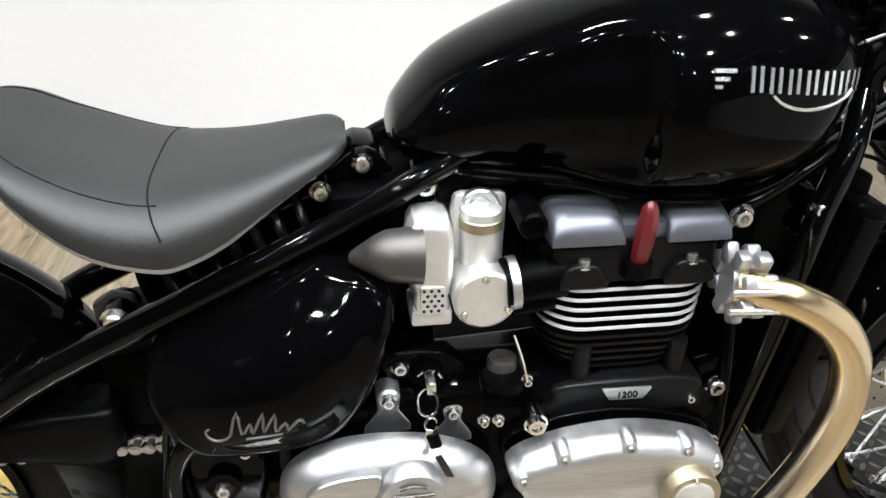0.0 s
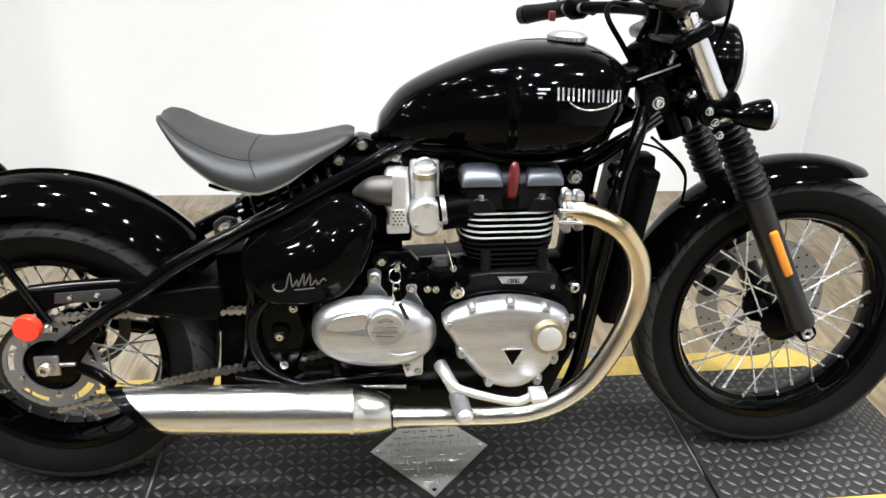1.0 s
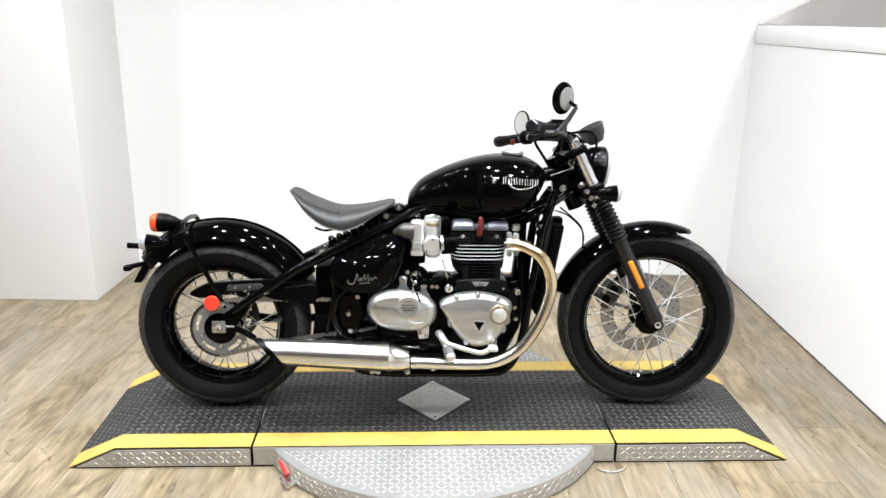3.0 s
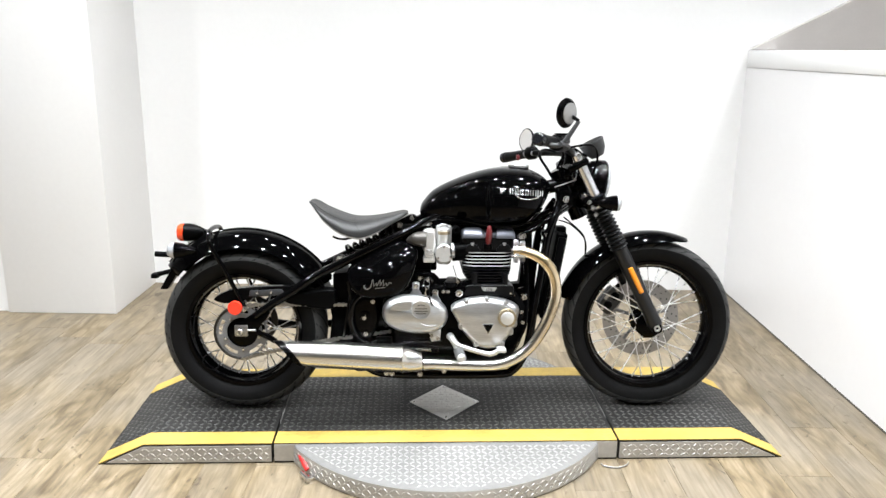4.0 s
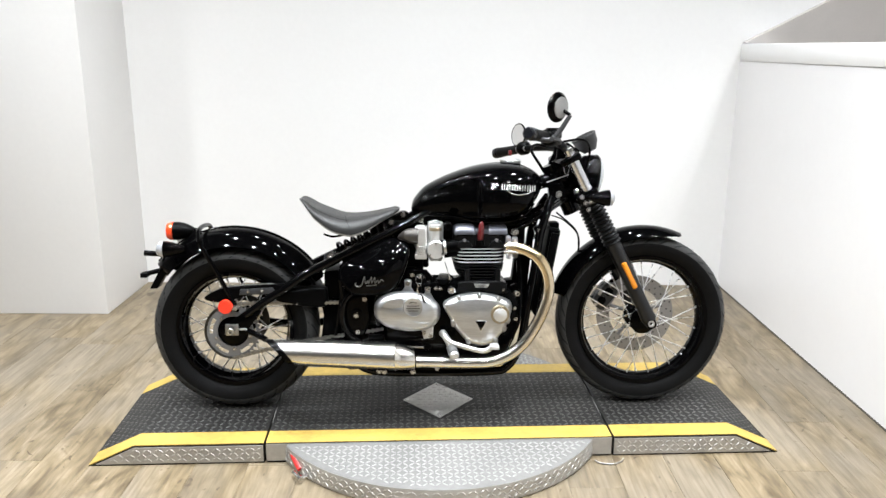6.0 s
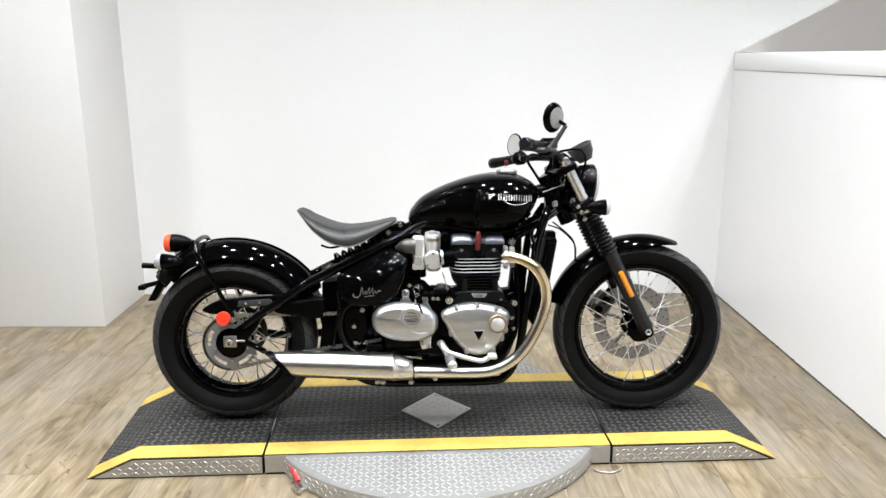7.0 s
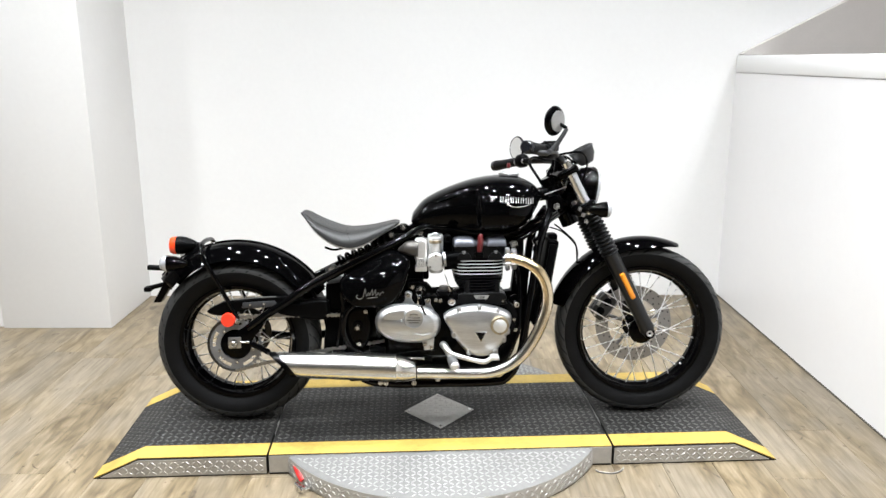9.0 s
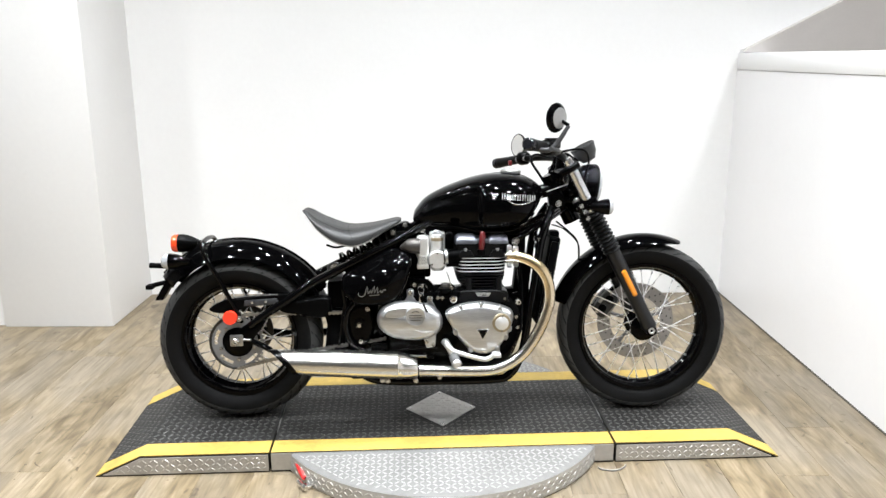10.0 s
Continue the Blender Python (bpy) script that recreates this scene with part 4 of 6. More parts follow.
for sgn in (-1, 1):
    z = 0.805
    s = part("front_indicator", lathe([(0.0, 0.0), (0.012, 0.002), (0.02, 0.02), (0.027, 0.045), (0.029, 0.062), (0.0, 0.062)], 28, "x"), PAINT, bike, "black bullet indicator with a clear lens", at=pose(1.292, sgn * 0.178, z))
    part("lens", lathe([(0.0, 0.062), (0.0285, 0.062), (0.026, 0.072), (0.015, 0.08), (0.0, 0.082)], 28, "x"), CLEAR, s, "clear lens")
    part("stem", rod((0.01, 0, 0), (-0.015, -sgn * 0.06, -0.005), 0.008), BLACK, s)

# ---- tank ----
TOP = [(0.655, 0.752), (0.660, 0.775), (0.668, 0.79), (0.703, 0.83), (0.759, 0.862), (0.828, 0.89), (0.896, 0.91), (0.964, 0.92), (1.046, 0.917), (1.102, 0.897), (1.13, 0.872), (1.146, 0.84)]
LOW = [(0.655, 0.752), (0.66, 0.742), (0.68, 0.733), (0.7, 0.729), (0.75, 0.727), (0.82, 0.724), (0.86, 0.716), (0.90, 0.708), (0.95, 0.706), (1.014, 0.711), (1.060, 0.729), (1.105, 0.779), (1.13, 0.8238), (1.146, 0.84)]
WIDE = [(0.655, 0.024), (0.66, 0.0504), (0.68, 0.078), (0.703, 0.0984), (0.759, 0.1248), (0.828, 0.144), (0.896, 0.1572), (0.964, 0.1644), (1.046, 0.160), (1.09, 0.142), (1.12, 0.108), (1.137, 0.07), (1.146, 0.036)]


def crown(x):
    """How round the tank's upper section is: fuller in front, more peaked behind."""
    return 0.8 + 0.25 * min(1.0, max(0.0, (0.96 - x) / 0.2))


def tank():
    xs = sorted([0.655 + 0.491 * (0.5 - 0.5 * math.cos(math.pi * i / 56)) for i in range(57)] + [0.886 + 0.0028 * i for i in range(11)])
    rings = []
    for x in xs:
        t, l, w = soft(x, TOP), soft(x, LOW), soft(x, WIDE)
        c, h = (t + l) / 2, max(0.0015, (t - l) / 2)
        low_c = c - h * 0.12
        ring = []
        for k in range(56):
            a = 2 * math.pi * k / 56
            ca, sa = math.cos(a), math.sin(a)
            e = crown(x) if sa > 0 else 0.5
            y = w * math.copysign(abs(ca) ** e, ca)
            z = low_c + (t - low_c if sa > 0 else low_c - l) * math.copysign(abs(sa) ** (0.90 if sa > 0 else 0.8), sa)
            # knee recess
            f = 1 / (1 + math.exp((x - 0.902) / 0.0045)) / (1 + math.exp((z - 0.868 + 0.35 * max(0, 0.86 - x)) / 0.006)) / (1 + math.exp((0.738 - z) / 0.005))
            y -= math.copysign(0.028 * f * min(1, max(0, (x - 0.68) / 0.08)), ca) if abs(ca) > 0.3 else 0
            ring.append((x, y, z))
        rings.append(ring)
    t = part("fuel_tank", skin(bmesh.new(), rings), PAINT, bike, "gloss black teardrop fuel tank with knee recesses", 60)
    seam = [(x, -soft(x, WIDE) * 0.80, soft(x, LOW) + 0.006) for x in (0.67, 0.72, 0.78, 0.842, 0.882, 0.95, 1.014, 1.067, 1.1)]
    part("tank_seam", tube(seam, 0.0035, 8), PAINT, t)
    cap = part("filler_cap", lathe([(0.0, 0.011), (0.026, 0.010), (0.0275, 0.0085), (0.034, 0.007), (0.038, 0.003), (0.038, -0.004), (0.036, -0.006), (0.0, -0.006)], 40, "z"), ALU, t, "bright flip filler cap", at=pose(1.024, -0.008, 0.925, 0, 3))
    part("cap_seat", lathe([(0.036, -0.020), (0.040, -0.020), (0.040, -0.0125), (0.036, -0.0115)], 40, "z", loop=True), ALU, cap, "bright seat ring")
    part("cap_ring", lathe([(0.0, -0.018), (0.036, -0.018), (0.0365, -0.006), (0.0, -0.005)], 40, "z"), DARK, cap)
    for k in range(24):
        a = 2 * math.pi * k / 24
        nub = rod((0, 0, -0.004), (0, 0, 0.003), 0.0016, 6) if k == 0 else None
        m = pose(0.0375 * math.cos(a), 0.0375 * math.sin(a), 0.0)
        first = part("knurl", nub, DULLSTEEL, cap, at=m) if k == 0 else again(bpy.data.objects["knurl"], cap, m)
    return t


tk = tank()


def on_tank(x, z, off=0.0015):
    """The y of the tank's right flank at (x, z)."""
    t, l, w = soft(x, TOP), soft(x, LOW), soft(x, WIDE)
    c, h = (t + l) / 2, (t - l) / 2
    low_c = c - h * 0.12
    if z > low_c:
        sa = min(0.999, (z - low_c) / (t - low_c)) ** (1 / 0.90)
        e = crown(x)
    else:
        sa = min(0.999, (low_c - z) / (low_c - l)) ** (1 / 0.8)
        e = 0.5
    return -w * math.sqrt(1 - sa * sa) ** e - off


# maker's badge as plain silver shapes: pairs of slim uprights, an arc below, three dashes
def badge_block(x0, x1, z0, z1, name="badge_bar", parent=tk, material=SILVER, slant=0.0):
    bm = bmesh.new()
    rows = []
    for off in (-0.001, 0.0018):
        rows.append([bm.verts.new((x, on_tank(x, z, off), z)) for x, z in ((x0, z0), (x1, z0), (x1 + slant, z1), (x0 + slant, z1))])
    bm.faces.new(rows[0]), bm.faces.new(rows[1])
    for k in range(4):
        bm.faces.new((rows[0][k], rows[0][(k + 1) % 4], rows[1][(k + 1) % 4], rows[1][k]))
    return part(name, bm, material, parent)


for k in range(7):
    x, drop = 0.975 + k * 0.0184, 0.0016 * k
    badge_block(x, x + 0.0034, 0.8325 - drop * 0.8, 0.8545 - drop, slant=0.001)
    badge_block(x + 0.0085, x + 0.0119, 0.8325 - drop * 0.8, 0.8545 - drop, slant=0.001)
for k in range(3):
    badge_block(0.9415, 0.9615 - k * 0.0065, 0.8495 - k * 0.0068, 0.8527 - k * 0.0068, "badge_dash")
arc = [(x, on_tank(x, z, 0.0012), z) for x, z in ((0.998, 0.829), (1.008, 0.8215), (1.024, 0.816), (1.042, 0.8145), (1.062, 0.817), (1.078, 0.822), (1.086, 0.828))]
part("badge_arc", tube(arc, 0.0017, 8), SILVER, tk)


# ---- seat ----
S_TOP = [(0.246, 0.790), (0.256, 0.793), (0.278, 0.784), (0.308, 0.766), (0.382, 0.739), (0.43, 0.731), (0.506, 0.738), (0.56, 0.749), (0.594, 0.756), (0.612, 0.752)]
S_LOW = [(0.246, 0.787), (0.261, 0.779), (0.288, 0.753), (0.318, 0.724), (0.37, 0.688), (0.426, 0.671), (0.4553, 0.672), (0.4904, 0.683), (0.542, 0.710), (0.5996, 0.738), (0.6132, 0.746)]
S_W = [(0.246, 0.03), (0.252, 0.055), (0.264, 0.08), (0.285, 0.107), (0.312, 0.126), (0.36, 0.142), (0.42, 0.144), (0.45, 0.138), (0.486, 0.122), (0.539, 0.095), (0.585, 0.071), (0.604, 0.054), (0.612, 0.033)]


def seat():
    n = 44
    rings, pan = [], []
    for i in range(n + 1):
        x = 0.246 + 0.366 * (0.5 - 0.5 * math.cos(math.pi * i / n))
        t, l, w = soft(x, S_TOP), soft(x, S_LOW), soft(x, S_W)
        ring = []
        m = 24
        for k in range(m + 1):
            a = math.pi * k / m
            ca, sa = math.cos(a), math.sin(a)
            y = w * math.copysign(abs(ca) ** 0.72, ca)
            z = l + (t - l) * sa ** 0.72 - 0.005 * math.exp(-(ca / 0.5) ** 2)
            ring.append((x, y, z))
        ring += [(x, w * 0.6, l - 0.002), (x, 0, l - 0.003), (x, -w * 0.6, l - 0.002)][::-1]
        rings.append(ring)
    s = part("seat", skin(bmesh.new(), rings), VINYL, bike, "black vinyl solo seat on a metal pan", 60)
    pan = []
    for i in range(n + 1):
        x = 0.276 + 0.304 * i / n
        l, w = soft(x, S_LOW), soft(x, S_W)
        drop = 0.006 * min(1.0, i / 4, (n - i) / 12)
        pan.append([(x, w * 1.0, l - 0.001), (x, w * 0.99, l - drop), (x, w * 0.5, l - drop - 0.006), (x, -w * 0.5, l - drop - 0.006), (x, -w * 0.99, l - drop), (x, -w * 1.0, l - 0.001)])
    part("seat_pan", skin(bmesh.new(), pan), PANMETAL, s, "grey metal seat pan edge")
    # stitched seams
    def over(x, k):
        t, l, w = soft(x, S_TOP), soft(x, S_LOW), soft(x, S_W)
        a = math.pi * k
        ca, sa = math.cos(a), math.sin(a)
        return Vector((x, w * math.copysign(abs(ca) ** 0.72, ca) * 1.002, l + (t - l) * sa ** 0.72 - 0.005 * math.exp(-(ca / 0.5) ** 2)))
    part("cross_seam", tube([over(0.445 - 0.03 * math.sin(math.pi * k / 20), k / 20) for k in range(2, 19)], 0.001, 6), RUBBER, s)
    for side in (0.27, 0.73):
        part("long_seam", tube([over(0.256 + 0.174 * k / 14, side) for k in range(15)], 0.001, 6), RUBBER, s)
    return s


seat()
part("seat_mount", slab([(0.44, 0.668), (0.5, 0.676), (0.62, 0.738), (0.64, 0.735), (0.66, 0.71), (0.60, 0.70), (0.52, 0.668)], -0.012, 0.045, 0.004), BLACK, bike)
part("seat_stub", tube([(0.335, -0.06, 0.662), (0.37, -0.06, 0.652), (0.42, -0.05, 0.66)], 0.004, 8), BLACK, bike)

# ---- shock spring ----
coil = []
AX0, AXD = Vector((0.404, -0.01, 0.578)), Vector((0.17, 0, 0.082))
for k in range(7 * 16 + 1):
    a = 2 * math.pi * k / 16
    d = AXD.normalized()
    n = Vector((-d.z, 0, d.x))
    coil.append(AX0 + AXD * (k / 112) + n * math.cos(a) * 0.044 + Vector((0, 1, 0)) * math.sin(a) * 0.044)
sh = part("shock", rod(AX0 - AXD * 0.1, AX0 + AXD * 1.15, 0.018), SATIN, bike, "black rear shock under the seat")
part("spring", tube(coil, 0.0058, 8, smooth=False), SPRING, sh, "black coil spring")
part("spring_collar", rod(AX0 - AXD * 0.04, AX0 + AXD * 0.02, 0.052, 28), PAINT, sh)
bolt(0.364, -0.086, 0.578, 0.012, high=0.010)
part("shock_mount", rod((0.364, -0.086, 0.578), (0.364, -0.04, 0.575), 0.017), BLACK, bike)
part("shock_link", slab([(0.335, 0.545), (0.335, 0.585), (0.355, 0.598), (0.378, 0.592), (0.385, 0.56), (0.37, 0.54)], -0.062, -0.05, 0.003), GREYPLASTIC, bike, "dark grey cast shock link")

# ---- side panel ----
PANEL = [(0.606, 0.647), (0.632, 0.645), (0.647, 0.625), (0.650, 0.605), (0.642, 0.572), (0.629, 0.532), (0.612, 0.496), (0.593, 0.472), (0.565, 0.455), (0.505, 0.446), (0.452, 0.450), (0.431, 0.461), (0.408, 0.484), (0.391, 0.51), (0.390, 0.530), (0.396, 0.552), (0.424, 0.576), (0.46, 0.595), (0.507, 0.620), (0.552, 0.643), (0.58, 0.651)]


def side_panel(sgn):
    bm = cover(PANEL, sgn * 0.1, sgn * 0.158, 0.02, 0.022, res=3, steps=8)
    for v in bm.verts:
        u = min(1.0, max(0.0, ((v.co.x - 0.424) * 0.454 - (v.co.z - 0.580) * 0.891) / 0.125))
        v.co.y -= sgn * 0.064 * (1 - u) ** 2
    tree = BVHTree.FromBMesh(bm)
    sp = part("side_panel", bm, PAINT, bike, "gloss black battery side panel", at=pose(0.0046, -0.0203, 0.0076) @ Matrix.Scale(0.993, 4) if sgn < 0 else None)
    if sgn > 0:
        return

    def flank(x, z, off=0.0006):
        hit = tree.ray_cast(Vector((x, -0.5, z)), Vector((0, 1, 0)))[0]
        return Vector((x, (hit.y if hit else -0.16) - off, z))

    part("panel_line", tube([(x, -0.130, z - 0.001) for x, z in PANEL[4:13]], 0.0012, 6), SCRIPT, sp)
    # model script as plain flourishes: a wavy ribbon, a swash and a bar
    def flourish(pts, r, name="script_stroke"):
        part(name, tube([flank(0.515 + (x - 0.515) * 0.84, z + 0.009) for x, z in pts], r, 6, res=3), SCRIPT, sp)

    wave = [(0.474, 0.487), (0.484, 0.516), (0.488, 0.489), (0.499, 0.503), (0.501, 0.490), (0.515, 0.516), (0.514, 0.491), (0.529, 0.515), (0.528, 0.491), (0.541, 0.503), (0.543, 0.492), (0.556, 0.505), (0.562, 0.500)]
    flourish(wave, 0.0016)
    flourish([(0.474, 0.487), (0.466, 0.480), (0.456, 0.478), (0.447, 0.481), (0.444, 0.488), (0.449, 0.492)], [0.0012, 0.0018, 0.0018, 0.0015, 0.001], "script_swash")
    flourish([(0.492 + 0.011 * q, 0.4815 + 0.001 * q) for q in range(5)], 0.0016, "script_bar")


side_panel(-1)
side_panel(1)

# ---- engine ----
CASE = [(0.565, 0.30), (0.59, 0.22), (0.70, 0.18), (0.92, 0.175), (1.0, 0.22), (1.045, 0.33), (1.05, 0.42), (1.0, 0.49), (0.86, 0.505), (0.72, 0.495), (0.62, 0.49), (0.565, 0.42)]
eng = part("engine", slab(CASE, -0.145, -0.03, 0.012), BLACK, bike, "black twin-cylinder engine with bright covers")
LEFT_CASE = [(0.565, 0.30), (0.59, 0.22), (0.70, 0.18), (0.92, 0.175), (1.0, 0.22), (1.045, 0.33), (1.05, 0.42), (1.0, 0.48), (0.86, 0.48), (0.83, 0.458), (0.72, 0.455), (0.62, 0.45), (0.565, 0.42)]
part("left_case", slab(LEFT_CASE, -0.03, 0.145, 0.012), DARK, eng)
part("gearbox", slab([(0.42, 0.34), (0.46, 0.26), (0.6, 0.2), (0.6, 0.5), (0.5, 0.47)], -0.07, 0.12, 0.01), BLACK, eng)
part("sump", slab([(0.62, 0.19), (0.66, 0.15), (0.95, 0.15), (1.0, 0.21)], -0.11, 0.11, 0.01), SATIN, eng)
part("battery_box", box(0.43, 0.60, -0.085, 0.085, 0.46, 0.545, 0.01), DARK, bike)
# Added dark backing that closes the view behind the shock spring.
part("battery_tray", slab([(0.39, 0.52), (0.43, 0.585), (0.56, 0.655), (0.60, 0.66), (0.60, 0.52)], 0.055, 0.075, 0.004), DARK, bike)
part("rear_cover", slab([(0.335, 0.43), (0.335, 0.525), (0.42, 0.535), (0.46, 0.54), (0.46, 0.40), (0.40, 0.42)], -0.075, 0.075, 0.006), DARK, bike)


def fin_plate(x0, x1, half, z0, z1, round_=0.045):
    pts = []
    for cx, cy, a0 in ((x1 - round_, half - round_, 0), (x0 + round_, half - round_, 90), (x0 + round_, -half + round_, 180), (x1 - round_, -half + round_, 270)):
        pts += [(cx + round_ * math.cos(radians(a0 + 15 * k)), cy + round_ * math.sin(radians(a0 + 15 * k))) for k in range(7)]
    return skin(bmesh.new(), [[(x, y, z0) for x, y in pts], [(x, y, z1) for x, y in pts]])


part("barrel", fin_plate(0.855, 0.965, 0.12, 0.475, 0.665, 0.04), BLACK, eng, "black cylinder barrel")
for k in range(5):
    z = 0.619 - k * 0.0122
    grow = 0.003 * k if k < 3 else 0.0
    f = part("fin", fin_plate(0.806 + 0.001 * k, 0.998 - 0.001 * k, 0.145, z - 0.0022, z + 0.0010), FIN, eng, "bright-edged cooling fin")
    part("fin_face", fin_plate(0.808 + 0.001 * k, 0.996 - 0.001 * k, 0.1435, z - 0.0046, z - 0.0024), BLACK, f)
    part("fin_top", fin_plate(0.8078 + 0.001 * k, 0.9962 - 0.001 * k, 0.1432, z + 0.0012, z + 0.0018), BLACK, f)
for k in range(7):
    z = 0.557 - k * 0.0112
    part("fin", fin_plate(0.811 + 0.0012 * k * k, 0.993 - 0.0010 * k * k, 0.143 - 0.0022 * k, z - 0.0022, z + 0.0014), FINBLACK, eng)
part("cylinder_head", fin_plate(0.806, 1.0, 0.139, 0.625, 0.673, 0.03), FINBLACK, eng, "satin black cylinder head")
for x in (0.846, 0.962):
    part("head_lug", cover([(x - 0.026, 0.622), (x + 0.026, 0.622), (x + 0.020, 0.642), (x + 0.010, 0.649), (x - 0.010, 0.649), (x - 0.020, 0.642)], -0.132, -0.147, 0.005), FINBLACK, eng)
    part("head_bolt", lathe([(0.0, 0.010), (0.0055, 0.010), (0.0065, 0.008), (0.0065, 0.002), (0.0085, 0.0015), (0.0085, 0.0), (0.0, 0.0)], 16, "z", center=(x, -0.14, 0.645)), DULLSTEEL, eng)


def cam_cover(x0, x1, top):
    """A rounded cover, domed across, that runs from side to side over the head."""
    mid, half, high = (x0 + x1) / 2, (x1 - x0) / 2, top - 0.671
    arch = [(math.copysign(abs(math.cos(w)) ** 0.45, -math.cos(w)), math.sin(w) ** 0.5) for w in (math.pi * q / 32 for q in range(33))]
    rings = []
    for q in range(13):
        a = math.pi / 2 * q / 12
        rings.append((-0.144 + 0.04 * (1 - math.cos(a)), max(0.02, math.sin(a) ** 0.7)))
    rings += [(0.11 + 0.05 * math.sin(math.pi / 2 * q / 6), max(0.02, math.cos(math.pi / 2 * q / 6) ** 0.75)) for q in range(7)]
    return skin(bmesh.new(), [[(mid + u * half * (0.93 + 0.07 * k), y, 0.671 + v * high * k) for u, v in arch] for y, k in rings])


for x0, x1 in ((0.808, 0.888), (0.930, 1.002)):
    part("cam_cover", cam_cover(x0, x1, 0.704), GUN, eng, "gunmetal rocker cover")
    part("cam_gasket", fin_plate(x0 - 0.003, x1 + 0.003, 0.142, 0.667, 0.672, 0.02), BLACK, eng)
part("cover_bridge", box(0.87, 0.945, -0.135, 0.13, 0.662, 0.690, 0.01), GUN, eng)
cap = part("plug_cap", tube([(0.903, -0.142, 0.646), (0.904, -0.144, 0.668), (0.906, -0.144, 0.692), (0.907, -0.142, 0.711), (0.907, -0.140, 0.714)], [0.0085, 0.0105, 0.0112, 0.0085, 0.004], 8, res=3), RED, eng, "red rubber spark plug cap")
part("cap_collar", rod((0.902, -0.141, 0.634), (0.902, -0.142, 0.652), 0.016), SATIN, cap)
part("badge_plate", slab([(0.880, 0.4935), (0.938, 0.4925), (0.929, 0.478), (0.889, 0.479)], -0.151, -0.156, 0.001), BADGE, eng, "silver displacement badge on the barrel")
txt = bpy.data.curves.new("badge_number", "FONT")
txt.body, txt.size, txt.align_x, txt.extrude = "1200", 0.0125, "CENTER", 0.0006
tob = new("badge_number", txt)
tob.parent, tob.matrix_basis = eng, pose(0.909, -0.1565, 0.4815, 90, 0, 0)
txt.materials.append(BLACK)
part("barrel_foot", cover([(0.84, 0.50), (0.985, 0.50), (1.0, 0.47), (0.99, 0.455), (0.83, 0.455), (0.825, 0.48)], -0.1, -0.152, 0.008), FINBLACK, eng)
for x in (0.858, 0.968):
    part("stud_post", rod((x, -0.135, 0.47), (x, -0.135, 0.545), 0.011), FINBLACK, eng)

# sprocket cover: an oval
OVAL = []
for k in range(28):
    a = 2 * math.pi * k / 28
    u, v = 0.119 * math.copysign(abs(math.cos(a)) ** 0.9, math.cos(a)), 0.072 * math.copysign(abs(math.sin(a)) ** 0.9, math.sin(a))
    OVAL.append((0.641 + u + 0.05 * v, 0.398 + v - 0.07 * u))
oc = part("sprocket_cover", cover(OVAL, -0.168, -0.207, 0.034, 0.012, res=2, steps=8), ALU, eng, "brushed oval engine cover")
for x, z, w in ((0.643, 0.494, 0.013), (0.714, 0.472, 0.012)):
    part("bolt_tab", cover([(x - w * 2.2, z - 0.045), (x - w, z - 0.012), (x - w, z + 0.006), (x, z + 0.012), (x + w, z + 0.006), (x + w, z - 0.012), (x + w * 2.0, z - 0.045)], -0.12, -0.146, 0.006, res=3), ALU, oc)
for x, z in ((0.643, 0.494), (0.714, 0.472)):
    bolt(x, -0.146, z, 0.007, oc)
part("tab_web", cover([(0.618, 0.44), (0.628, 0.476), (0.66, 0.479), (0.70, 0.467), (0.732, 0.452), (0.745, 0.425)], -0.11, -0.139, 0.006, res=3), ALU, oc)
part("cover_foot", slab([(0.69, 0.335), (0.735, 0.345), (0.732, 0.30), (0.70, 0.295)], -0.16, -0.178, 0.003), CAST, eng)
for x, z in ((0.702, 0.318), (0.723, 0.308)):
    bolt(x, -0.178, z, 0.006, eng)
dd = part("cover_disc", lathe([(0.0, -0.2215), (0.030, -0.2215), (0.033, -0.2225), (0.035, -0.220), (0.0355, -0.2), (0.0, -0.2)], 40, center=(0.662, 0, 0.424)), ALU, oc, "round medallion with raised lines")
for k, (w, dz) in enumerate(((0.014, 0.015), (0.022, 0.005), (0.024, -0.004), (0.018, -0.013))):
    part("medallion_line", tube([(0.662 - w, -0.2220, 0.424 + dz), (0.662, -0.2228, 0.424 + dz + (0.004 if k == 0 else 0.0)), (0.662 + w, -0.2220, 0.424 + dz)], 0.0017, 6), CONE, dd)
eye = cover([(0.552, 0.424), (0.565, 0.444), (0.59, 0.452), (0.624, 0.454), (0.63, 0.445), (0.624, 0.424), (0.59, 0.418)], -0.2, -0.2152, 0.003)
part("cover_recess", eye, ALU, oc, "matt cast inset in the cover", at=pose(0, 0, 0))
lip = [(0.655, -0.214, 0.375), (0.69, -0.211, 0.362), (0.73, -0.199, 0.368), (0.752, -0.182, 0.388)]
part("cover_ridge", tube(lip, [0.001, 0.004, 0.004, 0.002], 8), ALU, oc)

# clutch cover: a rounded shield
CLUTCH = [(0.770, 0.429), (0.818, 0.456), (0.897, 0.466), (0.969, 0.453), (1.012, 0.430), (1.010, 0.389), (0.991, 0.339), (0.953, 0.292), (0.912, 0.275), (0.860, 0.288), (0.818, 0.332), (0.789, 0.383)]
part("clutch_back", cover([(x + (x - 0.895) * 0.02, z + (z - 0.385) * 0.02) for x, z in CLUTCH], -0.13, -0.158, 0.004), BLACK, eng)
cc = part("clutch_cover", cover(CLUTCH, -0.172, -0.215, 0.024, 0.005, steps=8), ALU, eng, "polished shield-shaped clutch cover")
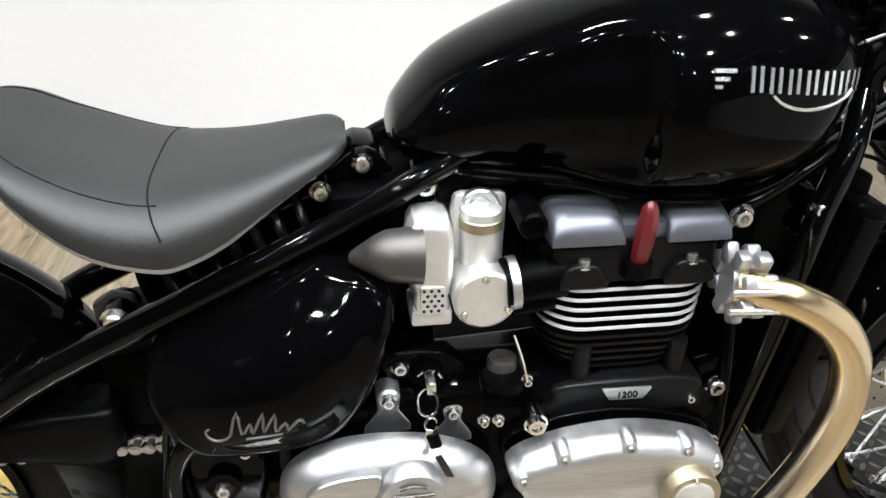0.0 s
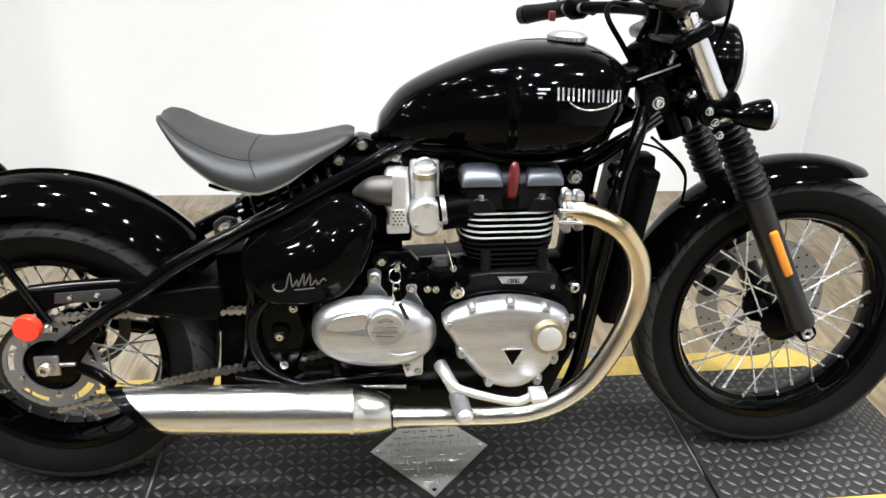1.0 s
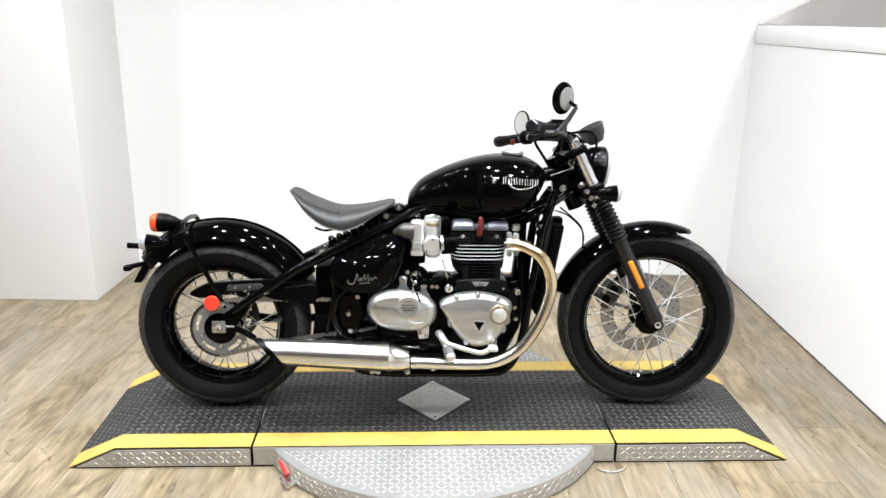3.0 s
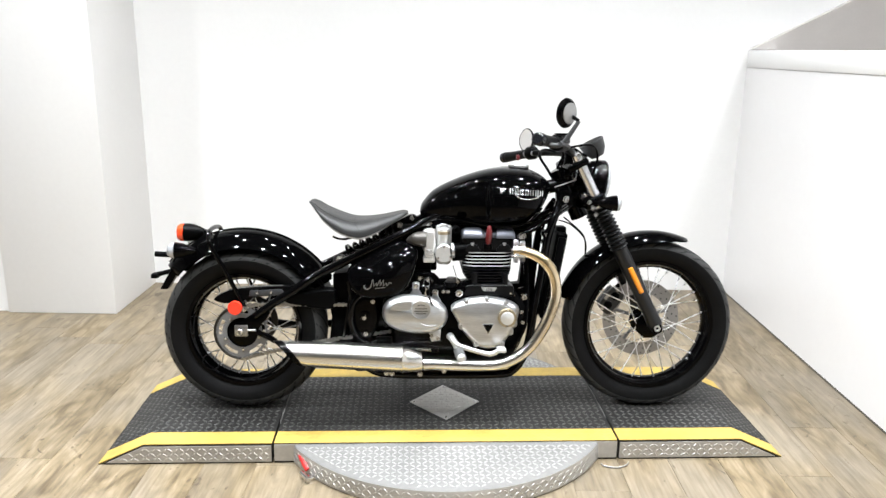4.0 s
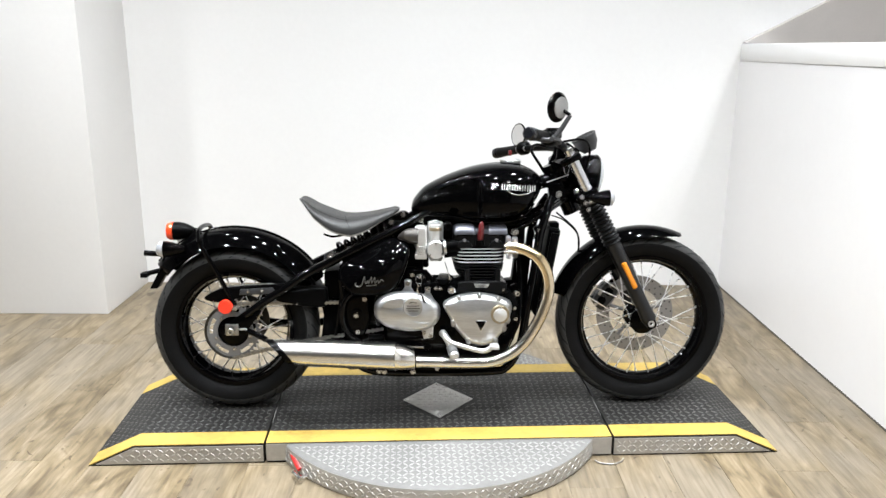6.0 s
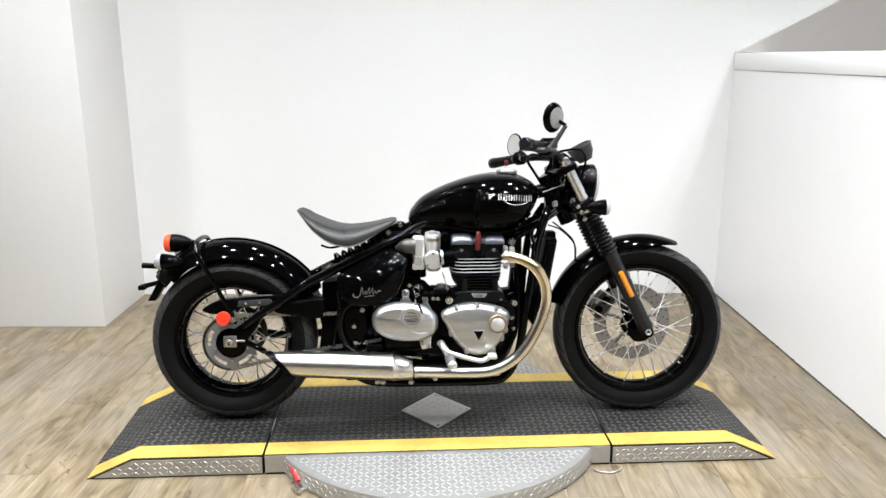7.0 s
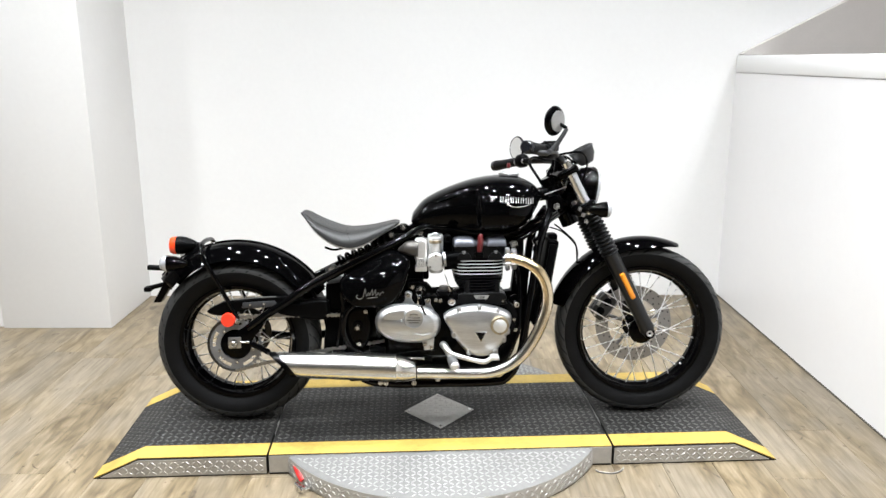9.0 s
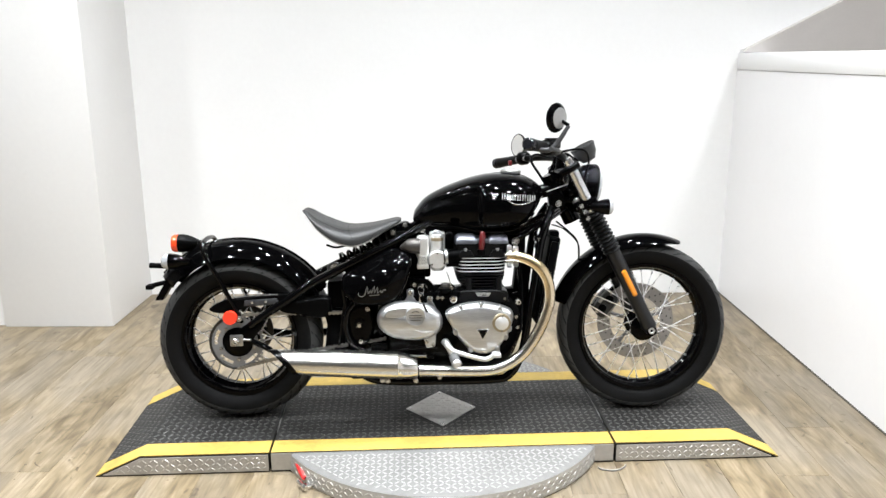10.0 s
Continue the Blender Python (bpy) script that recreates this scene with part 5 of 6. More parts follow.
for x, z in ((0.782, 0.424), (0.825, 0.451), (0.897, 0.459), (0.964, 0.447), (1.002, 0.421), (0.998, 0.375), (0.985, 0.345), (0.955, 0.300), (0.86, 0.300), (0.806, 0.365)):
    part("bolt_boss", lathe([(0.0, -0.2125), (0.0075, -0.2125), (0.0105, -0.205), (0.0105, -0.19), (0.0, -0.19)], 20), ALU, cc, at=pose(x, 0, z - 0.003) @ Matrix.Diagonal((1, 1, 1.45, 1)))
    bolt(x, -0.2115, z - 0.001, 0.0042, cc, 0.004, DULLSTEEL)
gc = part("gold_ring", lathe([(0.0245, -0.2335), (0.0315, -0.2335), (0.033, -0.231), (0.033, -0.205), (0.0245, -0.205)], 48, loop=True, center=(0.969, 0, 0.397)), BRASS, cc, "gold anodised cover ring")
part("knurled_plug", lathe([(0.0, -0.2362), (0.003, -0.2352), (0.0215, -0.2366), (0.024, -0.235), (0.024, -0.22), (0.0, -0.22)], 28, center=(0.969, 0, 0.397)), CAST, gc, "bright turned plug")
for a in (90, 270):
    bolt(0.969 + 0.027 * math.cos(radians(a)), -0.2335, 0.397 + 0.027 * math.sin(radians(a)), 0.0035, gc, 0.003)
tri = part("emblem", slab([(0.880, 0.3735), (0.924, 0.3735), (0.902, 0.334)], -0.215, -0.2225, 0.0006), SILVER, cc, "small triangular black and silver emblem")
part("emblem_field", slab([(0.8845, 0.371), (0.9195, 0.371), (0.902, 0.339)], -0.2225, -0.2235, 0), BLACK, tri)

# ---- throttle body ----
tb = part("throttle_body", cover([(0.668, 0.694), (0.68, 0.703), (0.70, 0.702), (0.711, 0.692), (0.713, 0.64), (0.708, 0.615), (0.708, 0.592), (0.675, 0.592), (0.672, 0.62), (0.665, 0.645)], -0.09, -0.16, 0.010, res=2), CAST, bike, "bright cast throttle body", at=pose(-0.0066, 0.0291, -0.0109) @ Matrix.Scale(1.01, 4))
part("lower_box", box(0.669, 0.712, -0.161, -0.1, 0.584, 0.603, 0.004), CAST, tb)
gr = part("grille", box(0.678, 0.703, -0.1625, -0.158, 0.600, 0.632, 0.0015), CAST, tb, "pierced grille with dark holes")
# Dark studs stand for the openings, which are not cut.
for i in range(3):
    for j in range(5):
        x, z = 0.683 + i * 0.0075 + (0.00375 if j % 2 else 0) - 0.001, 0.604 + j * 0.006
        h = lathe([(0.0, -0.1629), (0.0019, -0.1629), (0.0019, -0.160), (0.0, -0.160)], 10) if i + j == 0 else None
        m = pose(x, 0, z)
        part("hole", h, HOLE_SHADE, gr, at=m) if i + j == 0 else again(bpy.data.objects["hole"], gr, m)
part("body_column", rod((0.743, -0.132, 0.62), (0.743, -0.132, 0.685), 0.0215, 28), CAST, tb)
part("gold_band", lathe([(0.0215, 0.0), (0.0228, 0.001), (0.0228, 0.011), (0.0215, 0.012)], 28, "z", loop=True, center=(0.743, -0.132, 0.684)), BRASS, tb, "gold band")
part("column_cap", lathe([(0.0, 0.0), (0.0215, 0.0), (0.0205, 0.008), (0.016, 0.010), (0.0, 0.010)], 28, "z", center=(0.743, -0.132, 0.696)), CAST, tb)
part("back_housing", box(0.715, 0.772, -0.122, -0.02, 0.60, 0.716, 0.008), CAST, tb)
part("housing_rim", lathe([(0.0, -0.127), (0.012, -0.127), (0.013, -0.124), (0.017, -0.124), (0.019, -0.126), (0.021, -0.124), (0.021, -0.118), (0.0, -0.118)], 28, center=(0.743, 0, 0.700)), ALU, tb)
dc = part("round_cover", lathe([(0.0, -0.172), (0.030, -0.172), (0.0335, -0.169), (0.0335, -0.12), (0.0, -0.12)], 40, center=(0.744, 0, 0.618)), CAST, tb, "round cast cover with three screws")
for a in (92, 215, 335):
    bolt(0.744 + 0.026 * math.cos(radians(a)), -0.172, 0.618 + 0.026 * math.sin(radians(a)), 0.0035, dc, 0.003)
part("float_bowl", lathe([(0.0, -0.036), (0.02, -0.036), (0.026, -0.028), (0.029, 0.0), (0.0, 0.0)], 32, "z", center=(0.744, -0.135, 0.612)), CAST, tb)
part("intake_rubber", rod((0.765, -0.125, 0.622), (0.83, -0.12, 0.628), 0.026, 24), DARK, bike, "black rubber intake")
part("hose_clamp", rod((0.772, -0.125, 0.622), (0.781, -0.125, 0.623), 0.0285, 24), ALU, bike)
part("lower_rubber", rod((0.775, -0.13, 0.596), (0.82, -0.125, 0.60), 0.012, 16), DARK, bike)
part("round_cap", lathe([(0.0, -0.15), (0.008, -0.15), (0.009, -0.153), (0.012, -0.153), (0.0145, -0.15), (0.0145, -0.1), (0.0, -0.1)], 28, center=(0.787, 0, 0.70)), DARK, bike, "black round plastic cap")
part("airbox_cone", tube([(0.610, -0.118, 0.657), (0.628, -0.125, 0.662), (0.645, -0.13, 0.665), (0.680, -0.13, 0.664)], [0.006, 0.017, 0.026, 0.030], 24), CONE, bike, "dark grey intake trumpet")
part("airbox", box(0.59, 0.70, -0.085, 0.085, 0.53, 0.71, 0.012), DARK, bike, "black airbox")
# Added dark filler for the bright gap under the tank.
part("tank_underside", box(0.70, 1.05, -0.085, 0.085, 0.695, 0.74, 0.008), DARK, bike)
part("under_tank_loom", tube([(0.70, -0.07, 0.73), (0.82, -0.09, 0.722), (0.95, -0.09, 0.715), (1.05, -0.08, 0.71)], 0.010, 10), DARK, bike)
part("starter", rod((0.745, -0.12, 0.478), (0.815, -0.12, 0.478), 0.026, 24), DARK, bike)
part("starter_cap", lathe([(0.0, 0.0), (0.02, 0.0), (0.026, 0.012), (0.024, 0.02), (0.0, 0.022)], 24, "z", center=(0.772, -0.135, 0.49)), SATIN, bike)
part("breather_pipe", tube([(0.776, -0.15, 0.572), (0.785, -0.158, 0.545), (0.792, -0.16, 0.518)], 0.0016, 8), CHROME, bike)

part("hex_fitting", lathe([(0.0, -0.183), (0.005, -0.184), (0.006, -0.188), (0.010, -0.188), (0.011, -0.183), (0.0135, -0.181), (0.0135, -0.16), (0.0, -0.16)], 12, center=(0.799, 0, 0.476)), CHROME, bike, "bright hexagon plug")
part("water_hose", tube([(0.79, -0.11, 0.518), (0.794, -0.125, 0.506), (0.79, -0.13, 0.485), (0.784, -0.125, 0.45)], 0.006, 10), DARK, bike)
for x, z in ((0.743, 0.481), (0.759, 0.480)):
    bolt(x, -0.174, z, 0.005)
for x, z in ((0.794, 0.512), (0.988, 0.47), (1.03, 0.40), (1.036, 0.36)):
    bolt(x, -0.15, z, 0.005)
for k in range(4):
    part("wire", tube([(0.70 + 0.03 * k, -0.10, 0.46), (0.73 + 0.03 * k, -0.13, 0.45 - 0.01 * k), (0.76 + 0.02 * k, -0.14, 0.40), (0.75 + 0.03 * k, -0.14, 0.30)], 0.004, 8), DARK, bike)
part("coolant_pipe", tube([(1.05, -0.06, 0.59), (1.055, -0.08, 0.54), (1.055, -0.1, 0.46), (1.045, -0.12, 0.34), (1.0, -0.13, 0.26)], 0.011, 12), PAINT, bike)
# Added dark filler for the gap ahead of the barrel.
part("front_mount_plate", slab([(0.98, 0.34), (0.98, 0.475), (1.035, 0.48), (1.05, 0.61), (1.105, 0.60), (1.085, 0.34)], -0.03, 0.03, 0.004), DARK, bike)
part("engine_bracket", slab([(1.015, 0.43), (1.055, 0.44), (1.075, 0.47), (1.06, 0.49), (1.02, 0.475)], -0.085, -0.1, 0.003), PAINT, bike)

# Dark filler blocks added to close bright see-through gaps, down to the loom one.
part("head_filler", box(0.99, 1.075, -0.07, 0.08, 0.585, 0.70, 0.01), DARK, bike)
part("inlet_manifold", box(0.735, 0.83, -0.06, 0.07, 0.605, 0.70, 0.01), DARK, bike)
part("airbox_neck", box(0.69, 0.72, -0.06, 0.06, 0.535, 0.60, 0.008), DARK, bike)
part("loom_cover", box(0.60, 0.70, -0.095, 0.0, 0.485, 0.545, 0.008), DARK, bike)
part("coil_cover", box(0.70, 0.81, -0.105, -0.075, 0.475, 0.513, 0.012), DARK, bike)
part("injector", lathe([(0.0, 0.0), (0.017, 0.0), (0.017, 0.034), (0.015, 0.039), (0.0, 0.04)], 24, "z", center=(0.772, -0.12, 0.484)), CONE, bike, "grey cast canister")

# ---- ignition lock and keys ----
ig = part("ignition_plate", cover([(0.640, 0.537), (0.712, 0.535), (0.742, 0.490), (0.735, 0.470), (0.69, 0.478), (0.645, 0.502)], -0.1, -0.122, 0.006, res=2), BLACK, bike, "black ignition lock plate with two bolts")
bolt(0.658, -0.122, 0.520, 0.0078, ig)
bolt(0.718, -0.122, 0.489, 0.0078, ig)
part("lock_barrel", lathe([(0.0, -0.134), (0.013, -0.134), (0.018, -0.132), (0.019, -0.12), (0.0, -0.12)], 28, center=(0.688, 0, 0.507)), DARK, ig)
for a in (30, 80, 130):
    part("lock_mark", box(-0.004, 0.004, -0.0008, 0.0008, -0.001, 0.001, 0), SILVER, ig, at=pose(0.688 + 0.0145 * math.cos(radians(a)), -0.1345, 0.507 + 0.0145 * math.sin(radians(a)), 0, 90 - a))
key = thing("key_ring", "bunch of keys hanging from the ignition lock", "keys", BIKE_AT @ pose(0.0, 0.04, -0.0085))
part("lock_key", box(0.682, 0.692, -0.208, -0.182, 0.524, 0.538, 0.002), BOLT, key)
ringp = [(0.682 + 0.0108 * math.cos(2 * math.pi * k / 24), -0.214 + 0.009 * math.sin(2 * math.pi * k / 24), 0.520 + 0.0108 * math.sin(2 * math.pi * k / 24)) for k in range(25)]
part("ring", tube(ringp, 0.0014, 8, smooth=False), CHROME, key, "split steel ring")
part("small_ring", tube([(0.6835 + 0.006 * math.cos(2 * math.pi * k / 20), -0.228 - 0.006 * k / 20, 0.5045 + 0.0085 * math.sin(2 * math.pi * k / 20)) for k in range(21)], 0.0012, 8, smooth=False), CHROME, key)
part("fob", box(-0.0068, 0.0068, -0.0035, 0.0035, -0.013, 0.013, 0.003), DARK, key, "black plastic key head", at=pose(0.686, -0.238, 0.490, 14, -14))
part("blade", box(-0.0038, 0.0038, -0.0012, 0.0012, -0.022, 0.022, 0.0008), DARKSTEEL, key, "dark grey key blade", at=pose(0.697, -0.247, 0.459, 8, -22))
part("spare_blade", box(-0.0035, 0.0035, -0.0012, 0.0012, -0.02, 0.02, 0.0008), BOLT, key, at=pose(0.679, -0.238, 0.488, 10, 6))

# ---- left side details behind the engine ----
part("rear_housing", cover([(0.425, 0.44), (0.47, 0.455), (0.50, 0.42), (0.505, 0.36), (0.48, 0.29), (0.44, 0.29), (0.415, 0.34), (0.41, 0.40)], -0.09, -0.122, 0.012), PAINT, bike, "gloss black rear pivot cover")
part("pivot_post", rod((0.455, -0.12, 0.375), (0.455, -0.132, 0.375), 0.02), BLACK, bike)
bolt(0.455, -0.132, 0.372, 0.008)
part("pivot_loop", tube([(0.53, -0.13, 0.478), (0.465, -0.132, 0.468), (0.42, -0.133, 0.435), (0.404, -0.133, 0.375), (0.42, -0.133, 0.315), (0.46, -0.133, 0.278), (0.51, -0.133, 0.258), (0.58, -0.13, 0.25)], 0.012, 12), GLOSS, bike, "curved gloss black frame loop")
part("lower_rail", tube([(0.36, -0.11, 0.275), (0.5, -0.13, 0.262), (0.65, -0.14, 0.285), (0.74, -0.14, 0.29)], 0.010, 10), GLOSS, bike)
for x, z in ((0.545, 0.435), (0.555, 0.435)):
    bolt(x, -0.13, z, 0.006)

# ---- exhaust ----
HEAD = [(1.0, -0.170, 0.633), (1.025, -0.182, 0.630), (1.062, -0.192, 0.620), (1.104, -0.198, 0.593), (1.135, -0.2, 0.544), (1.144, -0.2, 0.482), (1.131, -0.2, 0.419), (1.101, -0.2, 0.349), (1.059, -0.2, 0.284), (1.005, -0.198, 0.239), (0.943, -0.196, 0.215), (0.874, -0.195, 0.211), (0.805, -0.195, 0.213), (0.72, -0.195, 0.216), (0.672, -0.195, 0.217)]
ex = part("exhaust_pipe", tube(HEAD, [0.0195] * 3 + [0.021] * 12, 24, res=8), PIPE, bike, "gold-tinted stainless exhaust header pipe")
part("joint_ring", rod((0.684, -0.195, 0.2165), (0.676, -0.195, 0.217), 0.0235, 28), STEEL, ex)


def muffler():
    a, b = Vector((0.594, -0.193, 0.2365)), Vector((0.168, -0.193, 0.2575))
    d = (b - a).normalized()
    prof = [(0.0, 0.0495), (0.004, 0.0505), (0.1, 0.050), (0.25, 0.048), (0.34, 0.047), (0.399, 0.0455)]
    rings = []
    for s, r in prof:
        c = a + d * s
        ring = []
        for k in range(40):
            q = 2 * math.pi * k / 40
            p = c + Vector((0, math.cos(q) * r, math.sin(q) * r))
            if s > 0.35:
                p.x -= 0.034 * math.sin(q) - 0.002 + 0.022 * math.cos(q)
            ring.append(p)
        rings.append(ring)
    inner = [[p + (Vector((0, -0.193, 0.2575 - 0.0)) - Vector((0, p.y, p.z))) * 0.12 for p in rings[-1]]]
    inner.append([p + Vector((0.12, 0, 0)) for p in inner[0]])
    m = part("muffler", skin(bmesh.new(), rings + inner), STEEL, ex, "brushed stainless slash-cut silencer", 50)
    tipm = skin(bmesh.new(), [inner[0], [p + (Vector((p.x, -0.193, 0.2575)) - p) * 0.25 for p in inner[0]], [p + Vector((0.1, 0, 0)) + (Vector((p.x, -0.193, 0.2575)) - p) * 0.25 for p in inner[0]]])
    part("muffler_mouth", tipm, HOLE_SHADE, m)
    cone = []
    for s, r, dz in ((0.0, 0.0495, 0.0), (0.0005, 0.0525, 0.0), (0.006, 0.0525, 0.0), (0.0075, 0.0505, -0.0005), (0.03, 0.0465, -0.0035), (0.055, 0.0415, -0.007), (0.074, 0.0345, -0.011), (0.0775, 0.0325, -0.0118), (0.078, 0.028, -0.0142), (0.079, 0.024, -0.017)):
        c = a + Vector((s - 0.004, -0.001, dz))
        cone.append([c + Vector((0, math.cos(2 * math.pi * k / 40) * r, math.sin(2 * math.pi * k / 40) * r)) for k in range(40)])
    part("muffler_cone", skin(bmesh.new(), cone), STEEL, m, "smooth stainless cone", 50)
    part("muffler_hanger", tube([(0.13, -0.15, 0.29), (0.10, -0.13, 0.30), (0.06, -0.12, 0.315)], 0.011, 10), PAINT, m)
    edge = [Vector((p.x, -0.193 + (p.y + 0.193) * 1.02, 0.2575 + (p.z - 0.2575) * 1.02)) for p in rings[-1]]
    back = [p + Vector((-0.024 - 0.008 * (p.z - 0.2575) / 0.046, 0, 0)) for p in edge]
    inside = [Vector((p.x + 0.004, -0.193 + (p.y + 0.193) * 0.86, 0.2575 + (p.z - 0.2575) * 0.86)) for p in back]
    part("muffler_tip", skin(bmesh.new(), [edge, back, inside, [p + Vector((0.03, 0, 0)) for p in inside]], cap=False), BLACK, m, "black end ring on the slash cut")


muffler()
cl = part("exhaust_clamp", rod((0.997, -0.152, 0.628), (1.028, -0.158, 0.625), 0.026, 24), BARMETAL, ex, "finned cast exhaust clamp")
for k in range(8):
    a = 2 * math.pi * k / 8 + 0.3
    for x0, x1, r in ((-0.018, -0.004, 0.043), (0.004, 0.020, 0.039)):
        part("clamp_fin", box(x0, x1, -0.0085, 0.0085, 0.02, r, 0.004, 2), BARMETAL, cl, at=Matrix.Translation((1.014, -0.157, 0.6265)) @ Matrix.Rotation(a, 4, "X"))
for dz in (0.012, -0.010):
    part("clamp_stud", rod((0.982, -0.196, 0.627 + dz), (1.044, -0.198, 0.625 + dz), 0.0042, 10), BOLT, cl)

# ---- foot peg and brake pedal ----
ped = part("brake_pedal", tube([(0.775, -0.215, 0.313), (0.795, -0.228, 0.297), (0.829, -0.236, 0.287), (0.87, -0.24, 0.276), (0.905, -0.24, 0.268), (0.925, -0.242, 0.273), (0.942, -0.245, 0.288)], [0.010, 0.009, 0.0085, 0.008, 0.0085, 0.009, 0.008], 12), CAST, bike, "bright cast brake pedal")
part("pedal_pad", box(0.932, 0.963, -0.275, -0.23, 0.282, 0.296, 0.004), CAST, ped)
part("peg_bracket", tube([(0.768, -0.17, 0.315), (0.778, -0.2, 0.308), (0.795, -0.225, 0.285)], [0.014, 0.012, 0.013], 12), CAST, bike)
peg = part("foot_peg", rod((0.797, -0.222, 0.276), (0.804, -0.280, 0.2655), 0.0175, 24), PEG, bike, "ribbed grey rubber foot peg")
part("peg_end", lathe([(0.0, 0.008), (0.011, 0.007), (0.0165, 0.0), (0.0165, -0.008), (0.0, -0.008)], 24, "z"), CAST, peg, at=Matrix.Translation((0.805, -0.282, 0.2651)) @ Vector((0.009, -0.078, -0.014)).to_track_quat("Z", "Y").to_matrix().to_4x4())
for x, z in ((0.535, 0.155), (0.555, 0.153), (0.66, 0.152), (0.75, 0.165)):
    bolt(x, -0.118, z, 0.007)
part("side_stand", tube([(0.72, 0.12, 0.17), (0.62, 0.2, 0.06), (0.58, 0.235, 0.022)], 0.011, 10), BLACK, bike, "black side stand")

# ---- handlebar and controls ----
bar_pts = [(1.044, -0.395, 1.032), (1.085, -0.33, 1.024), (1.14, -0.25, 1.008), (1.19, -0.15, 0.985), (1.215, -0.06, 0.975), (1.215, 0.06, 0.968), (1.18, 0.15, 0.968), (1.12, 0.25, 0.962), (1.075, 0.33, 0.951), (1.03, 0.385, 0.939)]
hb = part("handlebar", tube(bar_pts, 0.0112, 16), BARMETAL, bike, "grey metal handlebar with black grips")
for i, j in ((0, 1), (9, 8)):
    a, b2 = Vector(bar_pts[i]), Vector(bar_pts[j])
    d = (b2 - a).normalized()
    g = part("grip", tube([a - d * 0.012, a, a + d * 0.03, a + d * 0.10], [0.019, 0.0215, 0.0195, 0.0185], 20, res=3), BOOT, hb, "black rubber grip")
    part("bar_end", tube([a - d * 0.034, a - d * 0.03, a - d * 0.012], [0.016, 0.021, 0.0225], 20, smooth=False), SLATE, hb, "slate grey bar end weight")
    part("switch_pod", tube([a + d * 0.108, a + d * 0.12, a + d * 0.148, a + d * 0.16], [0.018, 0.028, 0.028, 0.017], 14, res=2), SATIN, hb, "black switch pod")
for lo, hi in ((2, 4), (5, 7)):
    part("bar_sleeve", tube(bar_pts[lo:hi + 1], 0.0126, 14), SATIN, hb, "black cable wrap round the bar")
part("kill_switch", box(1.052, 1.066, 0.28, 0.30, 0.930, 0.952, 0.003), RED, hb, "small red switch")
part("bar_riser", rod((1.205, -0.035, 0.925), (1.212, -0.035, 0.985), 0.02), BLACK, hb)
part("bar_riser", rod((1.205, 0.035, 0.92), (1.212, 0.035, 0.98), 0.02), BLACK, hb)
part("riser_cap", box(1.19, 1.235, -0.06, 0.06, 0.975, 0.993, 0.006), BLACK, hb)
mc = part("master_cylinder", box(1.112, 1.158, -0.30, -0.262, 1.016, 1.046, 0.006), GREYPLASTIC, hb, "black brake fluid reservoir")
part("reservoir_lid", box(1.109, 1.161, -0.303, -0.259, 1.046, 1.051, 0.002), SATIN, mc)
part("brake_lever", tube([(1.14, -0.24, 1.0), (1.15, -0.29, 1.004), (1.135, -0.35, 1.012), (1.105, -0.40, 1.018)], [0.012, 0.010, 0.007, 0.008], 10), GREYPLASTIC, hb, "dark grey brake lever")
part("clutch_lever", tube([(1.14, 0.24, 0.955), (1.13, 0.30, 0.953), (1.10, 0.36, 0.95), (1.06, 0.41, 0.945)], [0.010, 0.008, 0.006, 0.007], 10), SATIN, hb, "black clutch lever")


def bar_mirror(base, mid, end, centre, face, label):
    mm = part("mirror", lathe([(0.0, -0.016), (0.022, -0.015), (0.038, -0.010), (0.047, -0.002), (0.049, 0.004), (0.047, 0.008), (0.044, 0.006), (0.0, 0.006)], 40, "z"), PAINT, hb, label, at=Matrix.Translation(centre) @ Vector(face).to_track_quat("Z", "Y").to_matrix().to_4x4())
    part("mirror_glass", lathe([(0.0, 0.0068), (0.044, 0.0068), (0.044, 0.005), (0.0, 0.005)], 40, "z"), MIRROR, mm, "round mirror glass")
    # Pale disc on the back stands for the white wall's reflection there.
    part("mirror_back", lathe([(0.0, -0.0185), (0.024, -0.0175), (0.034, -0.014), (0.034, -0.01), (0.0, -0.01)], 36, "z"), PANMETAL, mm)
    st = part("mirror_stalk", tube([base, mid, end], [0.009, 0.009, 0.0065], 12), GREYPLASTIC, hb, "curved dark grey mirror stalk")
    part("mirror_joint", rod(end, Vector(end) + (Vector(centre) - Vector(end)) * 0.7, 0.006), SATIN, st)


bar_mirror((1.06, -0.37, 1.018), (1.115, -0.372, 1.018), (1.168, -0.375, 1.092), (1.130, -0.365, 1.117), (-0.67, 0.74, 0.08), "round black bar mirror")
bar_mirror((1.09, 0.34, 0.957), (1.13, 0.35, 0.968), (1.13, 0.36, 1.0), (1.105, 0.36, 1.012), (-0.88, -0.46, 0.08), "round black bar mirror")

gauge = part("gauge", lathe([(0.0, -0.045), (0.025, -0.042), (0.042, -0.015), (0.046, 0.01), (0.048, 0.012), (0.048, 0.018), (0.044, 0.02), (0.0, 0.02)], 36, "z"), GREYPLASTIC, bike, "round black instrument on the bars", at=pose(1.302, 0, 1.0, 0, -28))
part("gauge_face", lathe([(0.0, 0.021), (0.043, 0.021), (0.043, 0.019), (0.0, 0.019)], 36, "z"), DARK, gauge)
part("gauge_arm", tube([(1.25, 0, 0.94), (1.27, 0, 0.965), (1.29, 0, 0.975)], 0.012, 10), BLACK, bike)
